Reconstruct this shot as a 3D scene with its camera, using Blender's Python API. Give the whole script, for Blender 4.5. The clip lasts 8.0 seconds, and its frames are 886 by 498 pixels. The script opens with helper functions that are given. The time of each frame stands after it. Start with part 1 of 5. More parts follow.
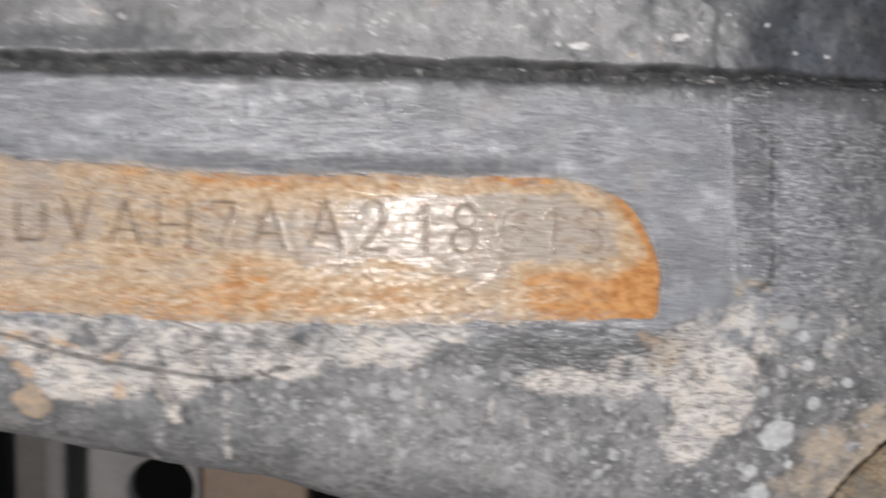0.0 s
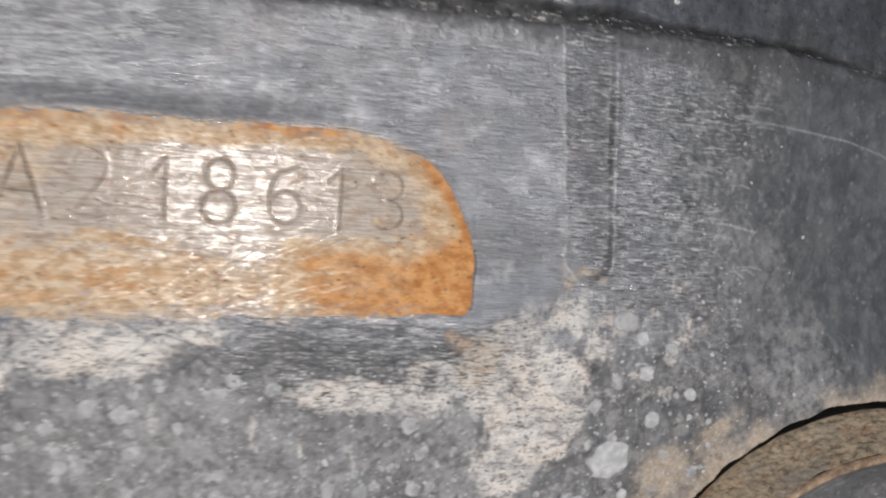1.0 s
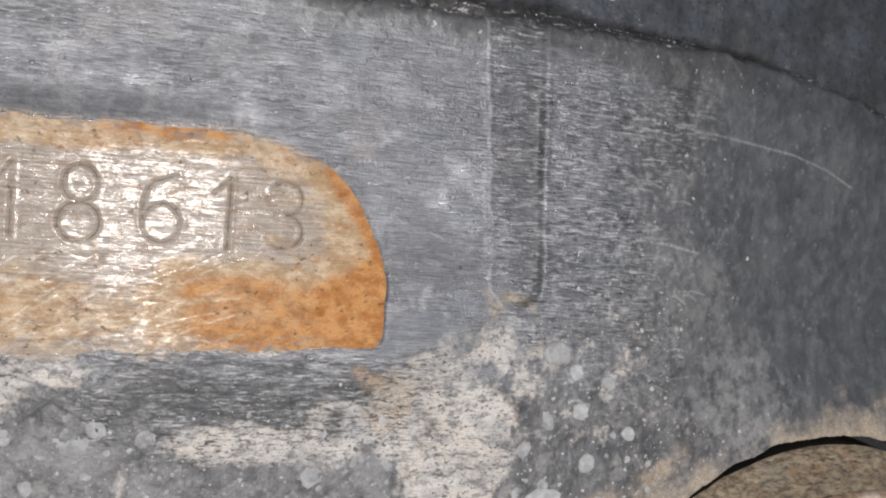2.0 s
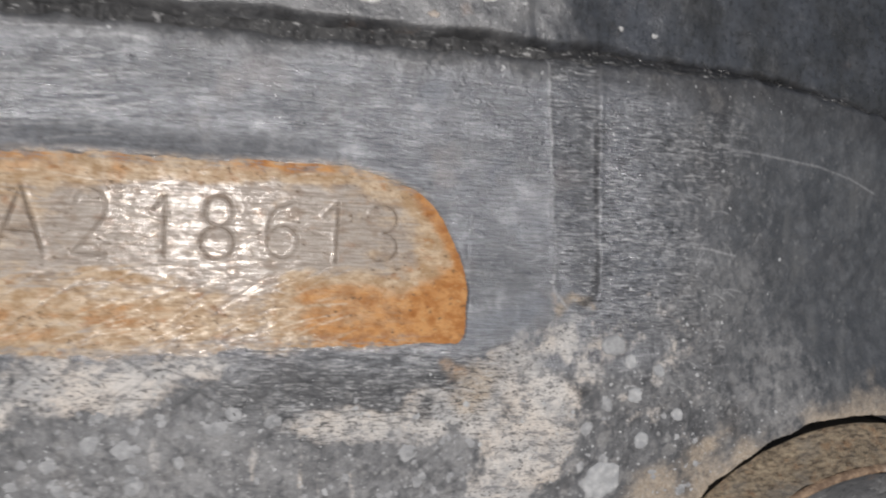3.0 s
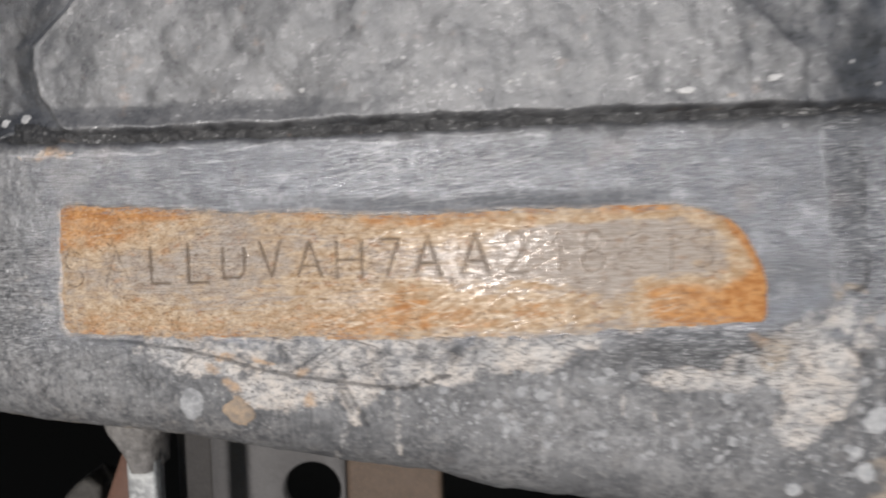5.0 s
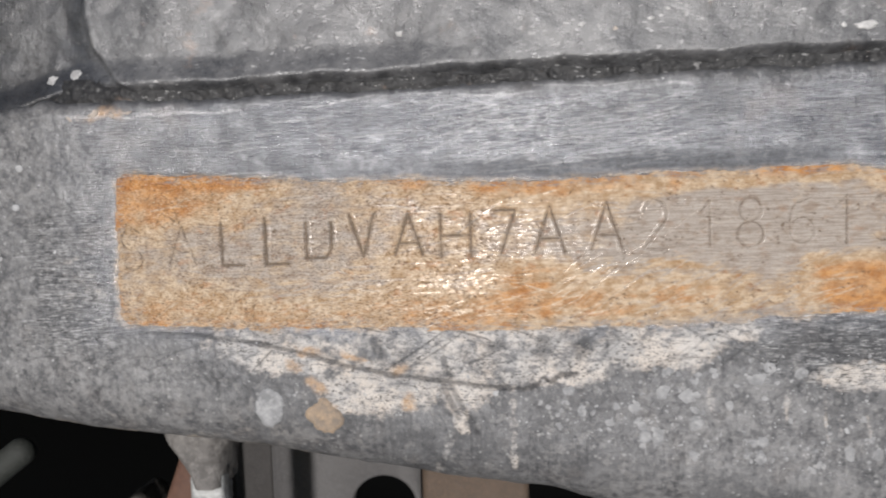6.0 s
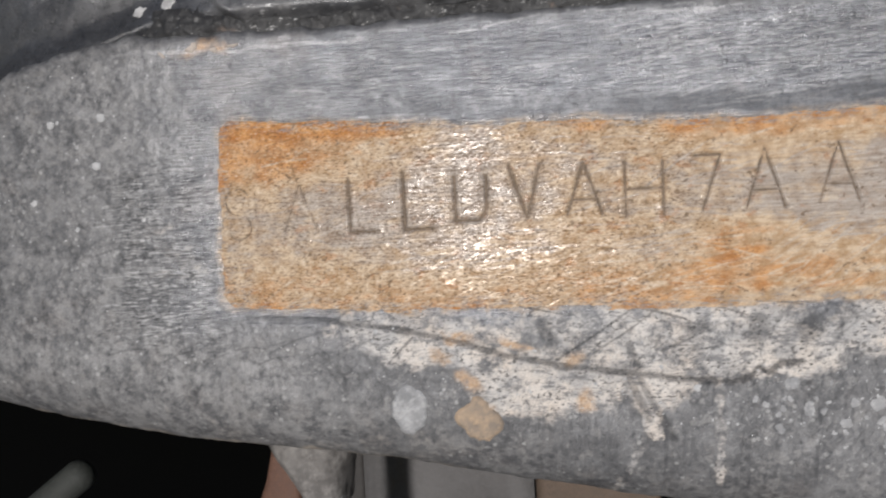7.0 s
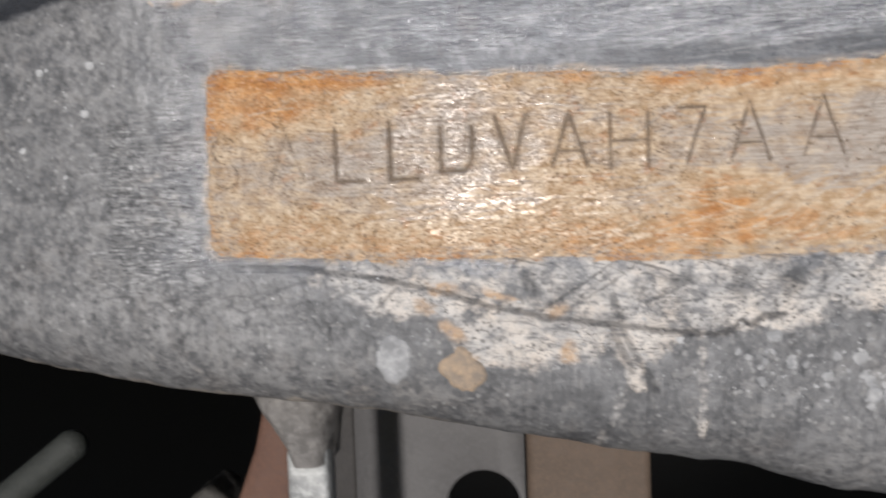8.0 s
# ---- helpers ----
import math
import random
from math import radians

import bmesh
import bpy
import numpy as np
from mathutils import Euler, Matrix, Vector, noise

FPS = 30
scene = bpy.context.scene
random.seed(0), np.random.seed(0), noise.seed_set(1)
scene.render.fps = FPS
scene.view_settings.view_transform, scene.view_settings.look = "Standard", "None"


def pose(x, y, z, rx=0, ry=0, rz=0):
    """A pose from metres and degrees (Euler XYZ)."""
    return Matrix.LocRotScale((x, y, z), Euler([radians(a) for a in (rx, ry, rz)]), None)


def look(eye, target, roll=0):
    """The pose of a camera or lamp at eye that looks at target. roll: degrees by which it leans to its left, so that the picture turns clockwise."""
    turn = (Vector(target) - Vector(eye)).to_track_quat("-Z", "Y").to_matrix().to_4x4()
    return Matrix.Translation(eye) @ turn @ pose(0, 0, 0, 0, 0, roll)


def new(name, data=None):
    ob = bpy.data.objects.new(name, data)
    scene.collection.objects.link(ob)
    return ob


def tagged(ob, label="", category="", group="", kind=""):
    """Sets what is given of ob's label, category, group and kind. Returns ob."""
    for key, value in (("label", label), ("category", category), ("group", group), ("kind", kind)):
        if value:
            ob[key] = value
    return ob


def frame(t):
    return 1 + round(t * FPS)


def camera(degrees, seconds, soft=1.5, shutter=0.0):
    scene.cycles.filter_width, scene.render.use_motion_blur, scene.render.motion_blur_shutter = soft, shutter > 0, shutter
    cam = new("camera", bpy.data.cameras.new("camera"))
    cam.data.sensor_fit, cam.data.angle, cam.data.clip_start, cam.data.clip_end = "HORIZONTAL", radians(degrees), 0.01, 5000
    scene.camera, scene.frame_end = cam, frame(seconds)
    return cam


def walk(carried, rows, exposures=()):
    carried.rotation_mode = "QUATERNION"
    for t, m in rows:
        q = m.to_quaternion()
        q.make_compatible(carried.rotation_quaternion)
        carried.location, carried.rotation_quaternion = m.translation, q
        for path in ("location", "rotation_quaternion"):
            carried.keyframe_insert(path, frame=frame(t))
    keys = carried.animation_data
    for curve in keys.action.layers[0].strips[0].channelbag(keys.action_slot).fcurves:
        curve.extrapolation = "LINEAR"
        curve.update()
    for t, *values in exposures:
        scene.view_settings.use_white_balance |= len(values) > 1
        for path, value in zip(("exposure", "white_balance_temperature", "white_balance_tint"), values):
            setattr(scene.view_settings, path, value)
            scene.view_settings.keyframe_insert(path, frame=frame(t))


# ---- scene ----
cam = camera(54.0, 8.0, soft=2.0, shutter=0.4)
PATH = [
    (0, (-0.04153, -0.13656, 0.62540), (-0.03571, -0.01741, 0.61241), 2.03),
    (0.2, (-0.03734, -0.12917, 0.62469), (-0.02341, -0.01091, 0.60991), 3.32),
    (0.5, (-0.03397, -0.12244, 0.62244), (-0.01514, -0.00466, 0.60927), 3.66),
    (0.7, (-0.03311, -0.11644, 0.62054), (-0.01067, 0.00090, 0.60917), 3.88),
    (1, (-0.03015, -0.10523, 0.61863), (-0.00141, 0.01074, 0.60748), 4.58),
    (1.2, (-0.02696, -0.09652, 0.61713), (0.00623, 0.01835, 0.60696), 5.00),
    (1.5, (-0.02476, -0.09140, 0.61760), (0.01292, 0.02213, 0.60810), 5.28),
    (1.7, (-0.02424, -0.09000, 0.61770), (0.01454, 0.02326, 0.60944), 5.18),
    (2.8, (-0.03165, -0.10410, 0.61795), (0.00365, 0.01035, 0.61047), 3.96),
    (3, (-0.03411, -0.10712, 0.61985), (-0.00119, 0.00800, 0.61187), 3.58),
    (3.2, (-0.03690, -0.11325, 0.62119), (-0.00727, 0.00274, 0.61297), 2.91),
    (3.5, (-0.04109, -0.12199, 0.62480), (-0.01812, -0.00460, 0.61515), 1.91),
    (3.7, (-0.04342, -0.13178, 0.62568), (-0.02528, -0.01362, 0.61520), 1.26),
    (4, (-0.04496, -0.14339, 0.62709), (-0.03366, -0.02452, 0.61517), 0.59),
    (4.2, (-0.04623, -0.15254, 0.62902), (-0.03884, -0.03340, 0.61672), 0.19),
    (4.5, (-0.04644, -0.16309, 0.63089), (-0.04445, -0.04382, 0.61786), -0.38),
    (4.8, (-0.04758, -0.16716, 0.63206), (-0.04949, -0.04784, 0.61946), -0.98),
    (5, (-0.05418, -0.16069, 0.63057), (-0.05810, -0.04133, 0.61884), -1.19),
    (5.1, (-0.05805, -0.15165, 0.62779), (-0.06304, -0.03227, 0.61666), -1.25),
    (5.2, (-0.05988, -0.14325, 0.62461), (-0.06521, -0.02386, 0.61376), -1.23),
    (6.3, (-0.07520, -0.12978, 0.62047), (-0.08347, -0.01041, 0.61138), -2.08),
    (6.5, (-0.07937, -0.12189, 0.61673), (-0.08795, -0.00241, 0.60952), -2.27),
    (6.8, (-0.08919, -0.11480, 0.61433), (-0.09976, 0.00455, 0.60775), -2.65),
    (7, (-0.09250, -0.11010, 0.61206), (-0.10365, 0.00923, 0.60600), -2.81),
    (7.2, (-0.09445, -0.11111, 0.61162), (-0.10622, 0.00815, 0.60559), -2.83),
    (7.5, (-0.09601, -0.11147, 0.61188), (-0.10861, 0.00769, 0.60534), -2.75),
    (7.8, (-0.09441, -0.11096, 0.60910), (-0.10734, 0.00815, 0.60235), -2.51),
    (8, (-0.09041, -0.11059, 0.60592), (-0.10198, 0.00868, 0.59955), -2.14),
]
walk(cam, [(t, look(eye, target, roll)) for t, eye, target, roll in PATH],
     exposures=[(0, 0.15), (0.5, 0.09), (1.5, 0.06), (2.8, -0.10), (3.5, -0.23), (4, -0.25), (4.5, -0.18), (4.8, -0.12), (5, 0.02), (5.2, 0.12), (6.3, 0.08), (6.6, 0.06), (7, 0.02), (7.6, 0.03), (8, 0.12)])

# ---- light: a torch in front of the rail, dim daylight from outside ----
world = bpy.data.worlds.new("world")
scene.world = world
world.use_nodes = True
sky = world.node_tree.nodes.new("ShaderNodeTexSky")
sky.sky_type = "NISHITA"
sky.sun_disc = False
sky.sun_elevation = radians(35)
sky.sun_rotation = radians(200)
world.node_tree.links.new(sky.outputs[0], world.node_tree.nodes["Background"].inputs[0])
world.node_tree.nodes["Background"].inputs[1].default_value = 0.05

torch = new("torch", bpy.data.lights.new("torch", "SPOT"))
torch.data.energy = 1570.0
torch.data.color = (1.0, 0.965, 0.955)
torch.data.shadow_soft_size = 0.11
torch.data.spot_size = radians(6.35)
torch.data.spot_blend = 1.0
torch.matrix_world = look((-0.105, -6.00, 0.590), (-0.075, 0.0, 0.608))

# ---- lengths in millimetres from the lower right corner of the bare patch ----
MM = 0.001
BASE = Vector((0.0, 0.0, 0.6))


# ---- numbers: noise on arrays, soft shapes ----
def lattice(ix, iz, seed):
    h = (ix.astype(np.int64) * 374761393 + iz.astype(np.int64) * 668265263 + seed * 974711) & 0x7FFFFFFF
    h = ((h ^ (h >> 13)) * 1274126177) & 0x7FFFFFFF
    return ((h ^ (h >> 16)) & 0xFFFF) / 65535.0


def vnoise(x, z, seed=0):
    ix, iz = np.floor(x), np.floor(z)
    fx, fz = x - ix, z - iz
    fx, fz = fx * fx * (3 - 2 * fx), fz * fz * (3 - 2 * fz)
    a, b = lattice(ix, iz, seed), lattice(ix + 1, iz, seed)
    c, d = lattice(ix, iz + 1, seed), lattice(ix + 1, iz + 1, seed)
    return (a + (b - a) * fx) * (1 - fz) + (c + (d - c) * fx) * fz


def fbm(x, z, size, seed=0, octaves=4):
    """Noise from -1 to 1 whose largest features are size millimetres."""
    out, gain, total = 0 * x, 1.0, 0.0
    for n in range(octaves):
        f = 2.0**n / size
        out = out + gain * (2 * vnoise(x * f + 17.3 * n, z * f - 9.1 * n, seed + n) - 1)
        total += gain
        gain *= 0.55
    return out / total * 1.5


def smooth(a, b, v):
    t = np.clip((v - a) / (b - a), 0, 1)
    return t * t * (3 - 2 * t)


def ellipse(x, z, cx, cz, rx, rz, tilt=0.0):
    """1 at the centre, 0 on the rim, negative outside."""
    c, s = math.cos(radians(tilt)), math.sin(radians(tilt))
    u, v = (x - cx) * c + (z - cz) * s, -(x - cx) * s + (z - cz) * c
    return 1 - np.sqrt((u / rx) ** 2 + (v / rz) ** 2)


def along(x, z, pts):
    """Distance in millimetres to a polyline."""
    best = np.full(np.shape(x), 1e6)
    for (ax, az), (bx, bz) in zip(pts[:-1], pts[1:]):
        dx, dz = bx - ax, bz - az
        t = np.clip(((x - ax) * dx + (z - az) * dz) / (dx * dx + dz * dz + 1e-9), 0, 1)
        best = np.minimum(best, np.hypot(x - ax - t * dx, z - az - t * dz))
    return best


def line(pts):
    xs, zs = zip(*pts)
    return lambda x: np.interp(x, xs, zs)


# ---- the rail's outline ----
seam_z = line([(-200, 20), (-175, 27), (-160, 32.3), (-144, 35.8), (-125, 35.5), (-73, 36.6), (-42, 37.4), (11, 37.8), (40, 38.0), (57, 36.9), (64, 35.9), (85, 32), (110, 27)])
edge_z = line([(-200, -10.4), (-164, -15.6), (-142, -19.5), (-127, -21.4), (-112, -23.4), (-97, -26.2), (-79, -29.3), (-62, -31.6), (-50, -35), (-20, -39), (110, -52)])
patch_top = line([(-132, 24.0), (-115, 23.3), (-105, 22.3), (-87, 21.8), (-73.7, 21.0), (-58, 21.1), (-48, 21.6), (-31, 21.8), (-20.7, 22.1), (-15.5, 21.9), (-12.2, 21.2), (-9.4, 20.4), (-6.8, 19.1), (-4.8, 17.5), (-3, 15.4), (-1.4, 12.8), (-0.2, 9.6), (0.25, 6), (0.45, -1)])
patch_low = line([(-132, 0.2), (-127, -0.1), (-106, -1.1), (-85, -1.4), (-63.6, -1.8), (-42, -1.7), (-34, -1.5), (-27, -0.8), (-9.7, -0.1), (-1.7, 0.0), (-0.6, 0.3), (0.1, 0.9), (0.6, 2.0)])
BOSS_X, BOSS_Z, BOSS_R = 66.0, -51.2, 41.0


def patch_depth(x, z):
    """Millimetres inside the bare patch's outline, negative outside."""
    j = 0.26 * fbm(x, z, 3.2, 61, 3) + 0.16 * fbm(x * 0.6, z, 0.9, 63, 3)
    steep = np.abs(patch_top(x + 0.5) - patch_top(x - 0.5))
    up = (patch_top(x) - z) / np.sqrt(1 + steep**2)
    left = x + 131.9 - 0.035 * z
    d = np.minimum(np.minimum(up, z - patch_low(x)), np.minimum(left, 0.45 - x))
    r = 1.8
    v = np.minimum(up, z - patch_low(x))
    corner = r - np.hypot(np.maximum(r - left, 0), np.maximum(r - v, 0))
    return np.where((left < r) & (v < r), np.minimum(d, corner), d) + j


SCRATCH = [(-129, -1.7), (-119.7, -2.1), (-109.4, -3.7), (-102.2, -5.4), (-95.1, -7.7), (-88, -9.3), (-78.6, -10.6), (-67.2, -12)]
TICKS = [[(-79.8, -6.8), (-78.0, -12.4), (-74.6, -19)], [(-79.9, -11.2), (-78.9, -13.4), (-77.6, -16.6)]]
ARCS = [[(-89, -8.4), (-83.5, -5.0), (-77.4, -0.9)], [(-84.2, -7.6), (-79, -4.4), (-74, -0.6)], [(-92.2, -2.2), (-89.6, -0.9)], [(-76, -1.0), (-71, -1.6), (-67.4, -2.7), (-63, -4.2)],
        [(-65.6, -0.9), (-62, -1.8), (-58.4, -2.4)], [(-78, -2.2), (-73, -3.6), (-69.6, -5.4)], [(-75.6, -7.6), (-72.6, -6.4), (-70.4, -5.4)], [(-95, -0.9), (-88, -2.6)], [(-110.8, -8.2), (-107.4, -4.8)]]


def slot_depth(x, z):
    """Millimetres inside the U-shaped slot that runs down from the seam."""
    mid, half = 13.1 + (36 - z) * 0.095, 3.45 - (36 - z) * 0.012
    j = 0.18 * fbm(x, z, 3, 71, 3)
    return np.where(z > 8.3, half - np.abs(x - mid), half - np.hypot(x - mid, z - 8.3)) + j


def bend(x, z):
    """The face turns away from the front towards both ends, but stays flat by the collar."""
    return np.maximum(x - 24, 0) ** 2 / 380 * smooth(-14, 8, z) + np.maximum(-148 - x, 0) ** 2 / 150


def dish(x):
    """The stamped face is ground slightly hollow along its length."""
    v = 1 - ((x + 57) / 72) ** 2
    return 0.95 * (np.sqrt(v * v + 0.02) + v) / 2


def collar_gap(x, z):
    """The cut round the collar: 1 in the gap and under the collar."""
    r = np.hypot(x - BOSS_X, z - BOSS_Z) + 0.35 * fbm(x, z, 4, 73, 3)
    return smooth(BOSS_R + 0.12, BOSS_R - 0.12, r)


def relief(x, z):
    """Height of the painted face towards the front, in millimetres."""
    rough = 1 - 0.8 * scuffed(x, z)
    up = 0.08 * fbm(x, z, 14, 3, 3) + rough * (0.13 * fbm(x, z, 2.6, 5, 3) + 0.06 * fbm(x, z, 0.8, 9, 2))
    up = up - 0.55 * smooth(-0.9, 1.3, patch_depth(x, z)) - 0.9 * smooth(0.8, 1.8, patch_depth(x, z))
    up = up - 0.24 * smooth(-0.5, 0.6, slot_depth(x, z)) * smooth(-3.2, 2.0, x - 13.1 - (36 - z) * 0.095) + 0.05 * smooth(0.9, 0.1, np.abs(slot_depth(x, z) + 0.3))
    up = up - 0.16 * smooth(0.6, 0.1, along(x, z, SCRATCH))
    for tick in TICKS:
        up = up - 0.13 * smooth(0.6, 0.1, along(x, z, tick))
    up = up - 0.12 * smooth(0.0, 0.25, pale_mask(x, z))
    return up - dish(x) - bend(x, z) - 9.0 * collar_gap(x, z)


def scuffed(x, z):
    n = 0.35 * fbm(x, z, 9, 21, 3)
    a = smooth(-146, -133, x + 6 * n) * smooth(40, 20, x + 10 * n)
    return a * smooth(-6.5, -0.5, z + 5 * n) * smooth(38.5, 33, z + 3 * n)


PALE = [(-83, -10, 19, 5.6, 4), (-70, -7.6, 11, 4.5, -8), (-94, -12.5, 7, 3.6, -20), (-63, -7, 5, 3.6, 10), (-60, -8.2, 6.5, 3.0, -5), (-105, -5, 14, 4.0, -8), (-78, -4, 22, 2.6, 0),
        (-45, -5.6, 12.5, 3.5, 3), (-34, -3.6, 5.5, 2.2, 15), (-14, -10.4, 9.5, 2.4, -4), (-3.2, -9, 6, 4.0, 30), (2.2, -5, 3.4, 3.8, 0),
        (10.2, -14, 7.8, 7.2, 20), (12.0, -7.5, 5.4, 5.4, 0), (7.5, -4, 5.5, 4.2, 0), (3, -8, 5, 4.5, 0), (6, -20, 5, 5, 40)]


def pale_mask(x, z):
    wx, wz = x + 1.5 * fbm(x, z, 5, 31, 4), z + 1.2 * fbm(x, z, 5, 37, 4)
    best = np.full(np.shape(x), -1.0)
    for e in PALE:
        best = np.maximum(best, ellipse(wx, wz, *e))
    dark = ellipse(wx, wz, -14, -3.8, 13, 3.2, 0)
    best = np.where(dark > 0, np.minimum(best, -dark), best)
    return best + 0.10 * fbm(x, z, 1.2, 41, 3)


def pale(x, z):
    p = smooth(-0.28, 0.42, pale_mask(x, z))
    over = z - np.interp(x, [q[0] for q in SCRATCH], [q[1] for q in SCRATCH])
    p = p * (1 - 0.32 * smooth(0.0, 1.2, over) * smooth(-126, -118, x) * smooth(-62, -72, x))
    # thin worn-through zones: under the slot, along the lower face
    veil = smooth(0.0, 0.7, ellipse(x + 2 * fbm(x, z, 4, 43, 3), z, 11, -3, 17, 11)) * (0.35 + 0.65 * smooth(-0.15, 0.45, fbm(x * 1.0, z * 0.5, 2.2, 45, 4)))
    left = 0.42 * smooth(0.0, 0.8, ellipse(x + 2 * fbm(x, z, 4, 44, 3), z, -136.5, 7, 8, 10)) * smooth(-0.25, 0.35, fbm(x * 0.35, z, 1.6, 50, 4))
    wide = 0.6 * smooth(0.0, 0.7, ellipse(x + 3 * fbm(x, z, 4, 38, 3), z, 24, -3, 22, 21)) * smooth(-0.25, 0.45, fbm(x, z, 2.4, 39, 4))
    veil = np.maximum(veil, wide)
    low = smooth(0.0, 0.6, ellipse(x, z, -80, -3.5, 30, 4.2)) * smooth(-0.1, 0.35, fbm(x, z, 5, 46, 4))
    drips = smooth(0.9, 0.3, along(x, z, [(-68.8, -14), (-68.7, -24.4)]) + 0.45 * fbm(x, z, 1.5, 47, 3)) * 0.5
    drips = np.maximum(drips, 0.9 * smooth(0.85, 0.35, along(x, z, [(-68.9, -22.6), (-68.7, -25.4)]) + 0.2 * fbm(x, z, 1.2, 52, 3)))
    drips = np.maximum(drips, 0.5 * smooth(0.95, 0.3, along(x, z, [(-78, -18.5), (-79.5, -22), (-82.5, -29)]) + 0.4 * fbm(x, z, 1.5, 48, 3)))
    drips = np.maximum(drips, 0.85 * smooth(1.7, 0.9, along(x, z, [(-78.6, -12), (-76.8, -18.2)]) + 0.3 * fbm(x, z, 2, 54, 3)))
    streaks = smooth(0.42, 0.75, fbm(x, z * 0.28, 2.0, 49, 3)) * smooth(-30, -14, z) * smooth(-2, -12, z) * smooth(-60, -30, x) * smooth(25, 10, x) * 0.6
    return np.clip(np.maximum(np.maximum(p, 0.8 * veil), np.maximum(np.maximum(0.6 * low, drips), np.maximum(streaks, left))), 0, 1)


def tan(x, z):
    wx, wz = x + 2.2 * fbm(x, z, 4, 51, 4), z + 2.2 * fbm(x, z, 4, 53, 4)
    best = np.full(np.shape(x), -1.0)
    for e in [(-99.5, -15.5, 3.2, 4.0, 0), (2.0, -5.4, 4.6, 4.4, 0), (30, -21, 6, 7, 0), (38, -14.5, 4.5, 3.5, 0), (15.6, 6.2, 3.2, 2.4, 0)]:
        best = np.maximum(best, ellipse(wx, wz, *e))
    out = 0.75 * smooth(-0.3, 0.9, best)
    r = np.hypot(x - BOSS_X, z - BOSS_Z) - BOSS_R
    ring = smooth(13, 2, r + 6 * fbm(x, z, 5, 55, 4)) * smooth(-3, -13, z - 0.25 * (x - 60) + 3 * fbm(x, z, 4, 56, 2))
    rim = 0.3 * smooth(10, 6.5, z - edge_z(x) + 2 * fbm(x, z, 4, 72, 3)) * smooth(-70, -120, x) * smooth(-0.2, 0.5, fbm(x, z, 7, 74, 4))
    rim = np.maximum(rim, 0.5 * smooth(2.4, 0.6, z - edge_z(x) + 0.8 * fbm(x, z, 3, 75, 3)) * smooth(-85, -110, x))
    return np.clip(np.maximum(np.maximum(out, rim), 0.72 * ring), 0, 1) * (1 - collar_gap(x, z))


def fringe(x, z):
    """The worn rim of the bare patch, on the paint and on the steel."""
    d = patch_depth(x, z) + 0.5 * fbm(x, z, 4, 157, 3)
    corner = 0.8 * smooth(0, 0.6, ellipse(x + fbm(x, z, 2, 159, 3), z + fbm(x, z, 3, 160, 3), -130.6, 4, 4, 7)) * smooth(-0.2, 0.0, d)
    return np.maximum(smooth(-1.1, 0.0, d) * smooth(1.6, 0.3, d) * smooth(-1, -12, x), corner)


def amber(x, z):
    """Small rusty stains round the long scratch and by the seam's left end."""
    wx, wz = x + 1.0 * fbm(x, z, 2.5, 153, 4), z + 1.0 * fbm(x, z, 2.5, 154, 4)
    best = np.full(np.shape(x), -1.0)
    for e in [(-101.6, -4.9, 2.8, 1.2, -14), (-103.4, -7.8, 1.7, 1.5, 0), (-100.4, -10.9, 1.7, 2.0, 20), (-99.0, -15.2, 1.7, 1.8, 0), (-86.2, -8.3, 2.0, 1.2, -10), (-85.4, -13.8, 1.5, 1.8, 0), (-94, -6.5, 3.5, 0.8, -18),
              (-133, 33.5, 4.5, 1.2, 8), (-1.0, -3.4, 2.0, 1.6, 0)]:
        best = np.maximum(best, ellipse(wx, wz, *e))
    return smooth(-0.1, 0.75, best)


